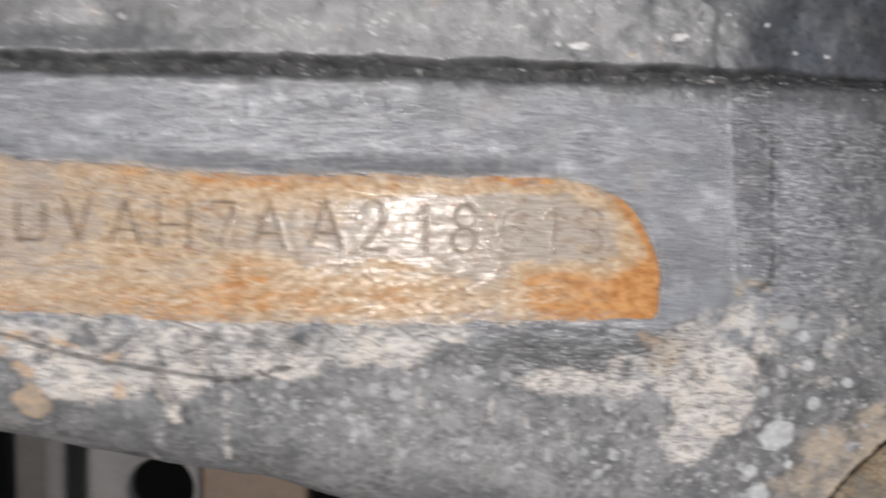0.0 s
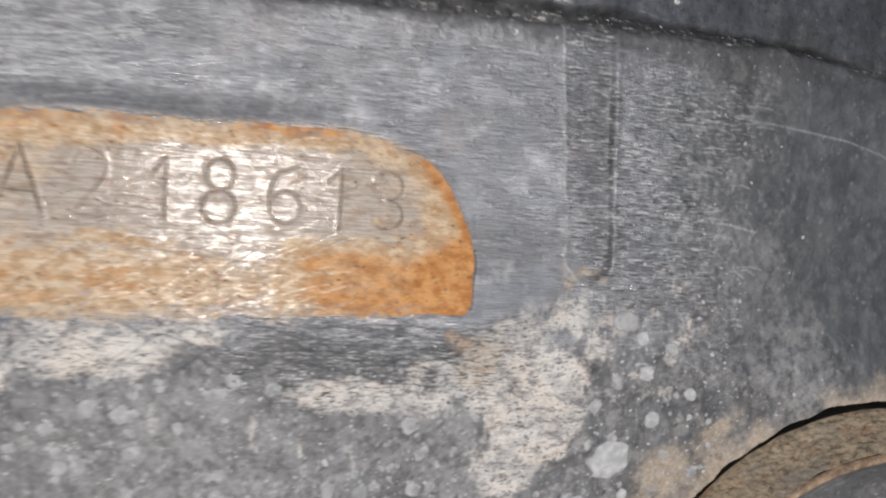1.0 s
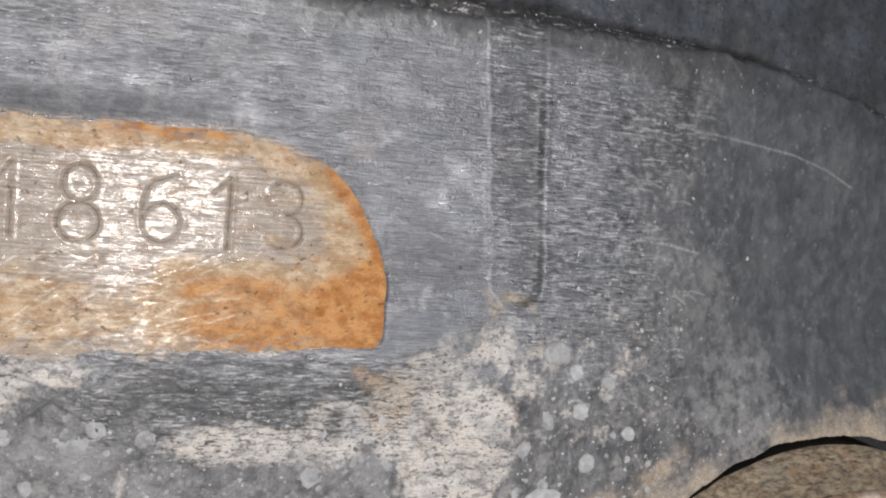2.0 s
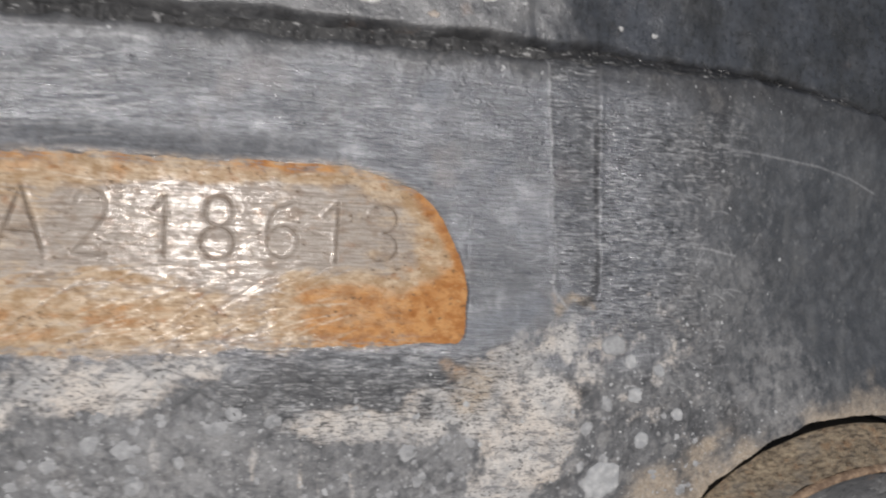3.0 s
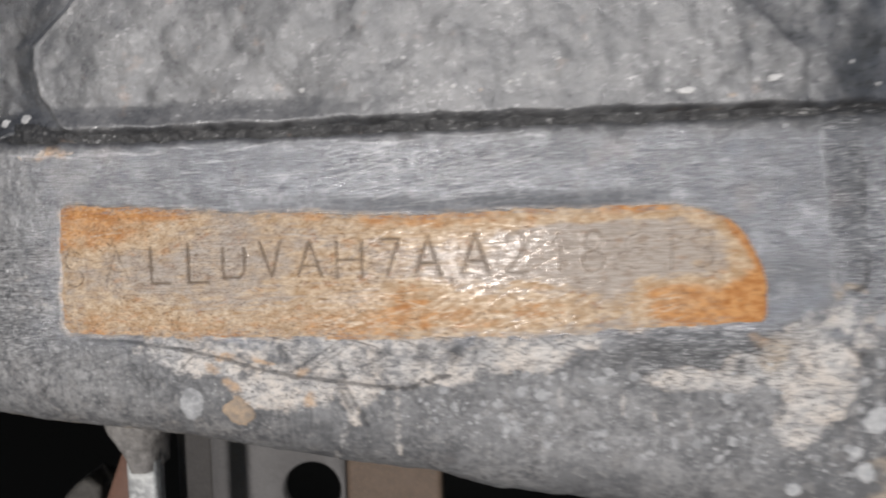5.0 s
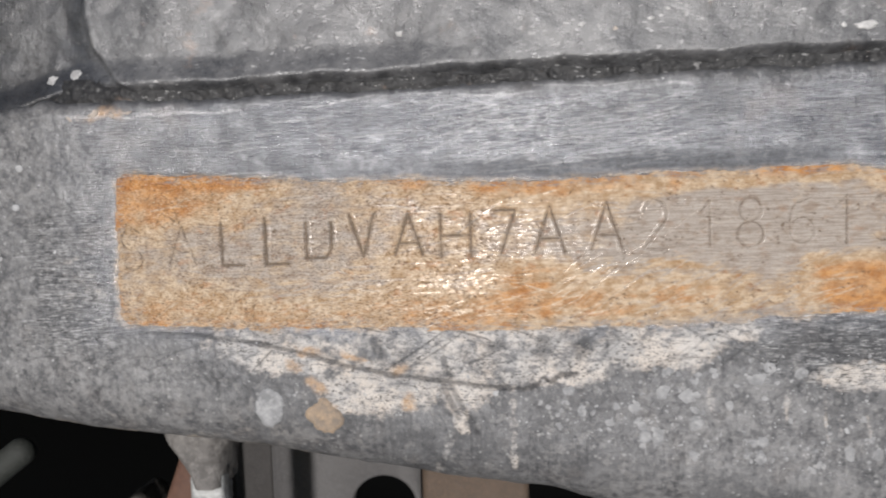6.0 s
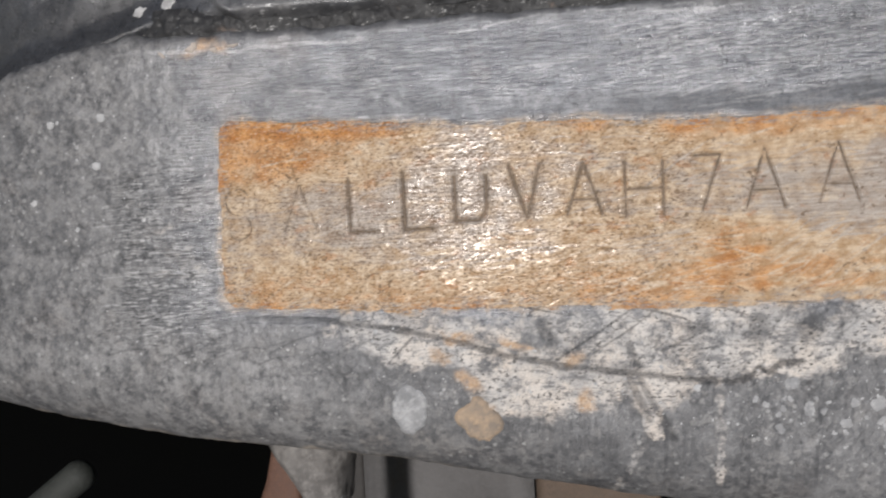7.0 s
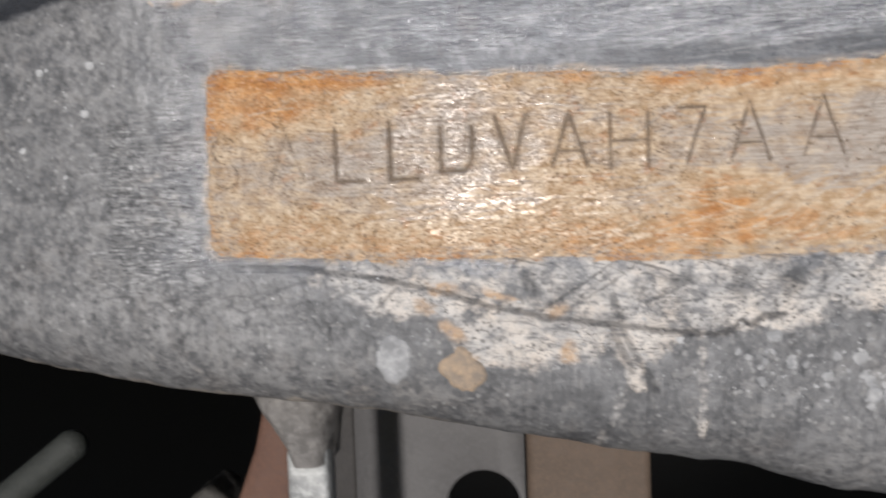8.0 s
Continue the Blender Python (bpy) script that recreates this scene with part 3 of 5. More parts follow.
    col = n.mix(n.math("MAXIMUM", n.math("MULTIPLY", darkening, n.step(grain, 0.2, 0.6, 1.0, 0.75)), n.step(darkening, 0.85, 1.0)), col, (0.032, 0.032, 0.034))
    rasp, marks = n.attr("rasp"), n.noise(1.0, 4, 0.68, stretch=(0.6, 1, 3.6), seed=71, warp=0.5)
    col = n.mix(n.math("MULTIPLY", rasp, n.step(marks, 0.48, 0.39, 0.0, 0.88)), col, (0.034, 0.035, 0.038))
    col = n.mix(n.math("MULTIPLY", rasp, n.step(marks, 0.55, 0.63, 0.0, 0.72)), col, (0.44, 0.44, 0.435))
    micro = n.noise(0.16, 3, 0.7, seed=31)
    col = n.mix(n.math("MULTIPLY", n.step(micro, 0.5, 0.3), 0.45), col, (0.03, 0.031, 0.034))
    col = n.mix(n.math("MULTIPLY", n.step(micro, 0.58, 0.75), 0.35), col, (0.52, 0.515, 0.505))
    rough = n.blend(eaten, n.blend(scuff, n.step(fine, 0.3, 0.7, 0.28, 0.56), n.step(hair, 0.35, 0.65, 0.17, 0.36)), 0.85)
    rough = n.blend(warm, rough, 0.9)
    rough = n.blend(darkening, rough, 0.75)
    matt = n.math("MULTIPLY", n.math("SUBTRACT", 1.0, darkening), n.math("SUBTRACT", 1.0, eaten))
    nor = n.bump(n.blend(scuff, grain, hair), 0.13)
    nor = n.bump(n.math("ADD", fine, n.math("MULTIPLY", dots, 0.6)), 0.09, nor)
    n.brushed(0.75)
    return n.done(col, rough, n.math("MULTIPLY", n.math("MULTIPLY", scuff, matt), n.step(n.math("ADD", n.math("MULTIPLY", hair, 0.5), n.math("MULTIPLY", patchy, 0.5)), 0.4, 0.62, 0.10, 0.44)), nor, n.math("MULTIPLY", n.blend(scuff, 0.5, 0.75), n.step(darkening, 0.0, 1.0, 1.0, 0.25)))


def bare_steel():
    n = Nodes("ground_rusting_steel")
    patchy = n.noise(2.8, 5, 0.68, stretch=(0.85, 1, 1.1), seed=16)
    grain, fine = n.noise(0.9, 5, 0.7, stretch=(0.7, 1, 1.2), seed=2), n.noise(0.28, 4, 0.65, seed=4)
    hair = n.noise(1.0, 4, 0.65, stretch=(0.3, 0.5, 4.8), seed=6, warp=0.2)
    streak = n.noise(1.0, 5, 0.65, stretch=(0.14, 0.3, 1.0), seed=9, warp=0.2)
    rust, groove = n.attr("rust"), n.attr("groove")
    mott = n.noise(1.9, 5, 0.66, stretch=(0.8, 1, 1.1), seed=18)
    flecks = n.noise(0.85, 4, 0.68, stretch=(0.7, 1, 1.2), seed=19)
    score = n.attr("score")
    steel = n.mix(n.step(hair, 0.36, 0.64), (0.285, 0.243, 0.207), (0.43, 0.385, 0.34))
    steel = n.mix(n.math("MULTIPLY", n.step(mott, 0.5, 0.36), 0.45), steel, (0.22, 0.15, 0.10))
    steel = n.mix(n.math("MULTIPLY", n.step(flecks, 0.56, 0.68), 0.6), steel, (0.50, 0.44, 0.38))
    film = n.mix(n.step(mott, 0.40, 0.60), (0.39, 0.265, 0.155), (0.55, 0.43, 0.305))
    film = n.mix(n.math("MULTIPLY", n.step(flecks, 0.48, 0.36), 0.5), film, (0.29, 0.185, 0.10))
    film = n.mix(n.math("MULTIPLY", n.step(flecks, 0.56, 0.68), 0.7), film, (0.63, 0.535, 0.42))
    film = n.mix(n.math("MULTIPLY", n.step(hair, 0.5, 0.36), 0.4), film, (0.25, 0.17, 0.10))
    wander = n.math("ADD", n.math("MULTIPLY", streak, 0.3), n.math("ADD", n.math("MULTIPLY", mott, 0.3), n.math("MULTIPLY", patchy, 0.4)))
    level = n.math("ADD", rust, n.math("MULTIPLY", n.math("SUBTRACT", wander, 0.5), 2.5))
    col = n.mix(n.step(level, 0.0, 0.5), steel, film)
    deep = n.mix(n.step(mott, 0.38, 0.62), (0.36, 0.15, 0.05), (0.53, 0.275, 0.11))
    deep = n.mix(n.math("MULTIPLY", n.step(flecks, 0.54, 0.68), 0.5), deep, (0.58, 0.38, 0.18))
    deep = n.mix(n.math("MULTIPLY", n.step(flecks, 0.46, 0.34), 0.45), deep, (0.245, 0.10, 0.03))
    col = n.mix(n.step(level, 0.6, 1.3), col, deep)
    spots = n.math("MULTIPLY", n.step(n.noise(2.4, 5, 0.7, stretch=(0.7, 1, 1.2), seed=12), 0.56, 0.63), n.step(rust, -0.1, 0.4, 0.15, 0.5))
    col = n.mix(spots, col, n.mix(n.step(flecks, 0.4, 0.6), (0.22, 0.09, 0.035), (0.45, 0.20, 0.07)))
    pits = n.math("MULTIPLY", n.step(n.noise(0.6, 3, 0.6, stretch=(0.8, 1, 1.1), seed=36), 0.57, 0.66), n.step(n.noise(3, 3, 0.5, seed=14), 0.42, 0.58))
    col = n.mix(n.math("MULTIPLY", pits, 0.8), col, (0.115, 0.078, 0.052))
    # grooves coloured darker, for dirt and for the shade in them
    col = n.mix(n.math("MULTIPLY", groove, n.step(fine, 0.3, 0.6, 0.5, 0.85)), col, (0.085, 0.064, 0.046))
    col = n.mix(n.math("MULTIPLY", score, n.step(flecks, 0.42, 0.62, 0.05, 0.6)), col, (0.58, 0.50, 0.42))
    frayed = n.math("MULTIPLY", n.attr("fringe"), n.step(n.math("ADD", n.math("MULTIPLY", grain, 0.5), n.math("MULTIPLY", hair, 0.5)), 0.46, 0.56, 0.0, 0.85))
    col = n.mix(frayed, col, n.mix(n.step(mott, 0.45, 0.6), (0.25, 0.235, 0.225), (0.42, 0.34, 0.26)))
    micro = n.noise(0.15, 3, 0.7, stretch=(0.6, 1, 1.3), seed=33)
    col = n.mix(n.math("MULTIPLY", n.step(micro, 0.5, 0.3), 0.45), col, (0.13, 0.085, 0.05))
    col = n.mix(n.math("MULTIPLY", n.step(micro, 0.58, 0.75), 0.28), col, (0.70, 0.60, 0.48))
    pitted = n.attr("pitted")
    pepper = n.blend(pitted, 0.52, n.noise(0.29, 3, 0.65, stretch=(0.6, 1, 1.25), seed=37))
    col = n.mix(n.math("MULTIPLY", n.step(pepper, 0.47, 0.385), 0.66), col, (0.12, 0.08, 0.052))
    col = n.mix(n.math("MULTIPLY", n.step(pepper, 0.56, 0.66), 0.5), col, (0.66, 0.57, 0.47))
    metal = n.math("MULTIPLY", n.step(level, 0.9, -0.4, 0.002, 0.012), n.step(n.math("ADD", n.math("MULTIPLY", flecks, 0.6), n.math("MULTIPLY", hair, 0.4)), 0.42, 0.62, 0.1, 2.4))
    glint = n.noise(1.0, 3, 0.7, stretch=(0.42, 0.5, 5.5), seed=41, warp=0.5)
    metal = n.math("ADD", metal, n.math("MULTIPLY", n.step(glint, 0.575, 0.65), n.step(level, 0.8, 0.0, 0.0, 0.04)))
    metal = n.math("ADD", metal, n.math("MULTIPLY", score, n.step(flecks, 0.42, 0.62, 0.0, 0.11)), True)
    metal = n.math("MULTIPLY", metal, n.math("SUBTRACT", 1.0, n.math("MULTIPLY", groove, 0.6)))
    rough = n.step(level, -0.3, 1.0, 0.12, 0.33)
    gloss = n.math("MULTIPLY", n.math("MULTIPLY", n.step(level, 1.1, -0.2, 0.02, 0.125), n.step(pitted, 0.3, 1.0, 1.0, 0.62)), n.step(n.math("ADD", n.math("MULTIPLY", flecks, 0.3), n.math("MULTIPLY", hair, 0.7)), 0.42, 0.60, 0.2, 1.5))
    gloss = n.math("MULTIPLY", gloss, n.step(n.math("ADD", n.math("MULTIPLY", pepper, 0.8), n.math("MULTIPLY", flecks, 0.2)), 0.46, 0.58, 0.08, 1.35))
    metal = n.math("MULTIPLY", metal, n.step(n.math("ADD", n.math("MULTIPLY", pepper, 0.8), n.math("MULTIPLY", flecks, 0.2)), 0.46, 0.58, 0.08, 1.35))
    nor = n.bump(n.math("ADD", hair, n.math("MULTIPLY", streak, 0.5)), 0.02)
    nor = n.bump(pepper, 0.012, nor)
    nor = n.bump(n.math("ADD", grain, n.math("MULTIPLY", fine, 0.35)), n.step(level, 0.2, 1.0, 0.007, 0.06), nor)
    n.brushed(1.0)
    return n.done(col, rough, metal, nor, gloss)


def underseal(name, dark, light, rough_lo=0.30, rough_hi=0.55, glint=0.0):
    n = Nodes(name)
    cloud, patchy, grain, fine = n.noise(12, 5, 0.6, seed=2), n.noise(3.2, 5, 0.65, seed=9), n.noise(1.1, 5, 0.7, seed=3), n.noise(0.35, 4, 0.65, seed=5)
    mid = tuple((a + b) / 2 for a, b in zip(dark, light))
    col = n.mix(n.step(cloud, 0.32, 0.68), dark, mid)
    col = n.mix(n.math("MULTIPLY", n.step(patchy, 0.46, 0.70), 0.62), col, light)
    col = n.mix(n.math("MULTIPLY", n.step(grain, 0.55, 0.75), 0.8), col, tuple(min(1.0, 1.3 * v) for v in light))
    col = n.mix(n.math("MULTIPLY", n.step(grain, 0.44, 0.28), 0.6), col, tuple(0.5 * v for v in dark))
    dots = n.math("MULTIPLY", n.step(n.cells(1.8, seed=3.0), 0.24, 0.12), n.step(n.noise(6, 2, 0.5, seed=11), 0.5, 0.62))
    col = n.mix(n.math("MULTIPLY", dots, n.math("SUBTRACT", 0.3, n.math("MULTIPLY", n.attr("clean"), 0.33)), True), col, (0.48, 0.47, 0.45))
    warm = n.math("MULTIPLY", n.step(n.noise(5, 4, 0.6, seed=17), 0.6, 0.72), 0.35)
    col = n.mix(warm, col, (0.34, 0.24, 0.18))
    bare = n.mix(n.step(n.math("ADD", n.math("MULTIPLY", grain, 0.4), n.math("MULTIPLY", cloud, 0.6)), 0.4, 0.65), tuple(0.42 * v for v in dark), tuple(f * v for f, v in zip((0.9, 0.97, 1.1), dark)))
    col = n.mix(n.attr("clean"), col, bare)
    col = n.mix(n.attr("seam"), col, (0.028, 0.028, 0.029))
    flecks = n.math("MULTIPLY", n.step(n.noise(0.9, 3, 0.6, stretch=(0.6, 1, 1.3), seed=61), 0.60, 0.66), n.math("MULTIPLY", n.step(cloud, 0.42, 0.6, 0.1, 0.6), n.math("SUBTRACT", 1.0, n.attr("clean"), True)))
    col = n.mix(flecks, col, (0.58, 0.575, 0.565))
    if glint:
        col = n.mix(n.math("MULTIPLY", n.step(n.cells(0.6, seed=8.0), 0.2, 0.1), n.math("MULTIPLY", n.step(patchy, 0.5, 0.62), glint)), col, (0.45, 0.44, 0.42))
    nor = n.bump(n.math("ADD", grain, patchy), 0.15 if glint else 0.11)
    nor = n.bump(fine, 0.10, nor)
    n.brushed(0.4)
    return n.done(col, n.step(grain, 0.3, 0.7, rough_lo, rough_hi), n.step(n.noise(1.3, 4, 0.65, seed=23), 0.45, 0.68, 0.02, 0.0 if glint else 0.26), nor, 0.4 if glint else 0.7)


def rusty(name, low, high, metal=0.0, rough=0.8):
    n = Nodes(name)
    cloud, grain, fine = n.noise(5, 5, 0.6, seed=4), n.noise(1.2, 5, 0.65, seed=6), n.noise(0.3, 4, 0.65, seed=8)
    mid = tuple((a + b) / 2 for a, b in zip(low, high))
    col = n.mix(n.step(cloud, 0.35, 0.65), low, mid)
    col = n.mix(n.step(grain, 0.42, 0.7), col, high)
    col = n.mix(n.step(fine, 0.4, 0.25), col, tuple(v * 0.35 for v in low))
    nor = n.bump(n.math("ADD", grain, n.math("MULTIPLY", fine, 0.4)), 0.22)
    return n.done(col, n.step(grain, 0.3, 0.7, rough - 0.15, rough), metal, nor)


def collar_rust():
    n = Nodes("brown_rusted_collar")
    cloud, patchy, grain, fine = n.noise(7, 5, 0.6, seed=51), n.noise(2.4, 5, 0.7, seed=52), n.noise(0.8, 5, 0.7, stretch=(0.6, 1, 1.4), seed=53), n.noise(0.25, 4, 0.7, seed=54)
    col = n.mix(n.step(grain, 0.36, 0.64), (0.14, 0.105, 0.07), (0.50, 0.395, 0.265))
    col = n.mix(n.math("MULTIPLY", n.step(patchy, 0.52, 0.66), 0.6), col, (0.42, 0.23, 0.11))
    col = n.mix(n.math("MULTIPLY", n.step(cloud, 0.5, 0.66), 0.6), col, (0.24, 0.225, 0.20))
    col = n.mix(n.step(fine, 0.57, 0.70), col, (0.64, 0.56, 0.44))
    col = n.mix(n.math("MULTIPLY", n.step(fine, 0.42, 0.28), 0.8), col, (0.035, 0.028, 0.02))
    nor = n.bump(n.math("ADD", grain, n.math("MULTIPLY", fine, 0.6)), 0.42)
    return n.done(col, n.step(grain, 0.3, 0.7, 0.24, 0.6), 0.08, nor)


def worn_rim():
    n = Nodes("rust_brown_rim_worn_bright")
    worn = n.step(n.noise(9, 3, 0.55, seed=56), 0.50, 0.62)
    grain, fine = n.noise(1.1, 5, 0.7, seed=57), n.noise(0.3, 4, 0.7, seed=58)
    col = n.mix(n.step(grain, 0.38, 0.64), (0.15, 0.095, 0.06), (0.36, 0.25, 0.16))
    col = n.mix(worn, col, n.mix(n.step(fine, 0.35, 0.6), (0.55, 0.40, 0.29), (0.80, 0.73, 0.66)))
    nor = n.bump(n.math("ADD", grain, n.math("MULTIPLY", fine, 0.4)), 0.2)
    return n.done(col, n.blend(worn, 0.7, 0.38), n.math("MULTIPLY", worn, 0.6), nor)


PAINT = rail_paint()
STEEL = bare_steel()
SEAL = underseal("black_underseal", (0.078, 0.08, 0.084), (0.222, 0.219, 0.217), 0.22, 0.44)
GRIT = underseal("gritty_seam_sealant", (0.016, 0.016, 0.017), (0.075, 0.075, 0.074), 0.4, 0.7, 0.6)
# chips of bare metal, their white glint put into the pale colour
CHIP = rusty("bare_chip_with_glint", (0.36, 0.355, 0.345), (0.66, 0.65, 0.635), 0.1, 0.45)
SPLASH = rusty("dried_lime_splash", (0.30, 0.305, 0.31), (0.52, 0.52, 0.515))
GRAIN = rusty("pale_sand_grain", (0.26, 0.25, 0.24), (0.66, 0.65, 0.63), 0.15, 0.4)
TAN_SPOT = rusty("thin_dried_tan_dirt", (0.22, 0.18, 0.142), (0.42, 0.31, 0.21))
SPOT = rusty("thin_dried_dirt", (0.20, 0.203, 0.207), (0.42, 0.42, 0.42))
CREAM = rusty("dried_cream_splash", (0.30, 0.25, 0.21), (0.55, 0.49, 0.43))
BOSS_RUST = collar_rust()
BRIGHT = worn_rim()
# black that paints the shade inside the collar's gap
BLACK = rusty("gap_shade_black", (0.006, 0.006, 0.006), (0.014, 0.014, 0.014))
DIRT_SHADE = rusty("dirt_and_shade_in_stamping", (0.115, 0.085, 0.06), (0.23, 0.17, 0.12))
WELD = rusty("grimy_painted_weld", (0.10, 0.093, 0.087), (0.22, 0.208, 0.195))
ZINC = rusty("dull_zinc_plate", (0.20, 0.203, 0.20), (0.50, 0.505, 0.49), 0.1, 0.6)
GREY = rusty("grey_dusty_steel", (0.098, 0.094, 0.092), (0.125, 0.12, 0.118))
STUB = rusty("dull_tan_grey_dust", (0.035, 0.032, 0.028), (0.06, 0.055, 0.048))
# dark tone for the strap's shadow beside the panel
STRAP_SHADE = rusty("strap_shade_dark", (0.026, 0.023, 0.021), (0.048, 0.044, 0.041))
DULL = rusty("dull_green_grey_paint", (0.028, 0.031, 0.027), (0.05, 0.053, 0.048))
BROWN = rusty("red_brown_primer", (0.095, 0.046, 0.030), (0.135, 0.070, 0.047))
OCHRE = rusty("tan_dusty_metal", (0.085, 0.06, 0.042), (0.125, 0.088, 0.064))
# near black, in place of unlit depth
UNLIT = rusty("unlit_depth_black", (0.0025, 0.0023, 0.0022), (0.005, 0.0043, 0.004), 0.0, 0.95)
CONCRETE = rusty("oil_stained_concrete", (0.16, 0.155, 0.15), (0.30, 0.29, 0.28))


# ---- things and parts ----
def thing(name, at, label, category, group="", kind=""):
    """An Empty at a place in millimetres."""
    ob = new(name)
    ob.location = BASE + Vector(at) * MM
    ob.empty_display_size = 0.01
    return tagged(ob, label, category, group, kind)


def origin(parent):
    o = Vector((0, 0, 0))
    while parent is not None:
        o = o + parent.location
        parent = parent.parent
    return o


def mesh_of(name, verts, faces, material, smooth_shade=True, attrs=None, offset=None):
    """A mesh from vertex rows in millimetres; faces an array of quads, or a list."""
    me = bpy.data.meshes.new(name)
    co = np.asarray(verts, float) * MM + np.array(BASE) - np.array(offset if offset is not None else (0, 0, 0))
    if isinstance(faces, np.ndarray):
        me.vertices.add(len(co))
        me.vertices.foreach_set("co", co.ravel())
        k = faces.shape[1]
        me.loops.add(faces.size)
        me.loops.foreach_set("vertex_index", faces.ravel().astype(np.int32))
        me.polygons.add(len(faces))
        me.polygons.foreach_set("loop_start", np.arange(0, faces.size, k, dtype=np.int32))
        me.polygons.foreach_set("loop_total", np.full(len(faces), k, dtype=np.int32))
        me.update(calc_edges=True)
    else:
        me.from_pydata(co.tolist(), [], faces)
    for key, values in (attrs or {}).items():
        a = me.attributes.new(key, "FLOAT", "POINT")
        a.data.foreach_set("value", np.asarray(values, np.float32).ravel())
    if smooth_shade:
        me.polygons.foreach_set("use_smooth", np.ones(len(me.polygons), dtype=bool))
    me.materials.append(material)
    me.validate()
    return me


def part(name, verts, faces, material, parent, label="", smooth_shade=True, attrs=None):
    ob = new(name, mesh_of(name, verts, faces, material, smooth_shade, attrs, origin(parent)))
    ob.parent = parent
    return tagged(ob, label)


def quads(rows, cols, close=False):
    """Faces of a grid of rows x cols vertices, seen from the front."""
    i, j = np.meshgrid(np.arange(rows - 1), np.arange(cols if close else cols - 1), indexing="ij")
    k = (j + 1) % cols
    return np.stack([i * cols + j, (i + 1) * cols + j, (i + 1) * cols + k, i * cols + k], -1).reshape(-1, 4)


def box(x0, x1, y0, y1, z0, z1, r=0.6, wobble=0.0, seed=0):
    """A block with bevelled edges."""
    bm = bmesh.new()
    bmesh.ops.create_cube(bm, size=1)
    for v in bm.verts:
        v.co = ((x0 + x1) / 2 + v.co.x * (x1 - x0), (y0 + y1) / 2 + v.co.y * (y1 - y0), (z0 + z1) / 2 + v.co.z * (z1 - z0))
    bmesh.ops.bevel(bm, geom=bm.edges[:], offset=r, segments=3, affect="EDGES", profile=0.5)
    verts, faces = [tuple(v.co) for v in bm.verts], [[v.index for v in f.verts] for f in bm.faces]
    bm.free()
    return verts, faces


def prism(outline, y0, y1, r=1.0):
    """A solid with an outline of (x, z) corners from y0 back to y1, its edges bevelled."""
    bm = bmesh.new()
    front = [bm.verts.new((x, y0, z)) for x, z in outline]
    back = [bm.verts.new((x, y1, z)) for x, z in outline]
    bm.faces.new(front[::-1])
    bm.faces.new(back)
    for i in range(len(outline)):
        k = (i + 1) % len(outline)
        bm.faces.new((front[i], front[k], back[k], back[i]))
    bmesh.ops.recalc_face_normals(bm, faces=bm.faces[:])
    bmesh.ops.bevel(bm, geom=bm.edges[:], offset=r, segments=3, affect="EDGES", profile=0.5)
    verts, faces = [tuple(v.co) for v in bm.verts], [[v.index for v in f.verts] for f in bm.faces]
    bm.free()
    return verts, faces


def lumpy(verts, faces, amount, seed):
    """The same solid with finer faces and an uneven surface."""
    bm = bmesh.new()
    vs = [bm.verts.new(v) for v in verts]
    for f in faces:
        bm.faces.new([vs[i] for i in f])
    bmesh.ops.triangulate(bm, faces=bm.faces[:])
    for _ in range(5):
        long = [e for e in bm.edges if e.calc_length() > 1.4]
        if not long:
            break
        bmesh.ops.subdivide_edges(bm, edges=long, cuts=1)
        bmesh.ops.triangulate(bm, faces=[f for f in bm.faces if len(f.verts) > 3])
    bmesh.ops.remove_doubles(bm, verts=bm.verts[:], dist=0.01)
    bmesh.ops.recalc_face_normals(bm, faces=bm.faces[:])
    bm.normal_update()
    co = np.array([v.co for v in bm.verts])
    up = amount * (fbm(co[:, 0] + co[:, 1], co[:, 2] - 0.6 * co[:, 1], 4.5, seed, 3) + 0.4 * fbm(co[:, 0] + co[:, 1], co[:, 2], 1.4, seed + 5, 2))
    co = co + np.array([v.normal for v in bm.verts]) * up[:, None]
    bm.verts.index_update()
    faces = [[v.index for v in f.verts] for f in bm.faces]
    bm.free()
    return co, faces


def turned(profile, cx, cz, steps=160, wobble=0.0, seed=0):
    """A ring turned about the y axis from (radius, y) pairs."""
    a = np.linspace(0, 2 * np.pi, steps, endpoint=False)
    rows = []
    for n, (r, y) in enumerate(profile):
        rr = r + wobble * fbm(np.cos(a) * 9 + n * 0.3, np.sin(a) * 9, 3, seed, 3)
        rows.append(np.stack([cx + rr * np.cos(a), y + 0 * a, cz + rr * np.sin(a)], -1))
    return np.concatenate(rows), quads(len(profile), steps, True)


# ---- the chassis rail ----
rail = thing("chassis_rail", (-45, 20, -35), "dark grey weathered steel chassis rail with stamped bare patch", "chassis rail")


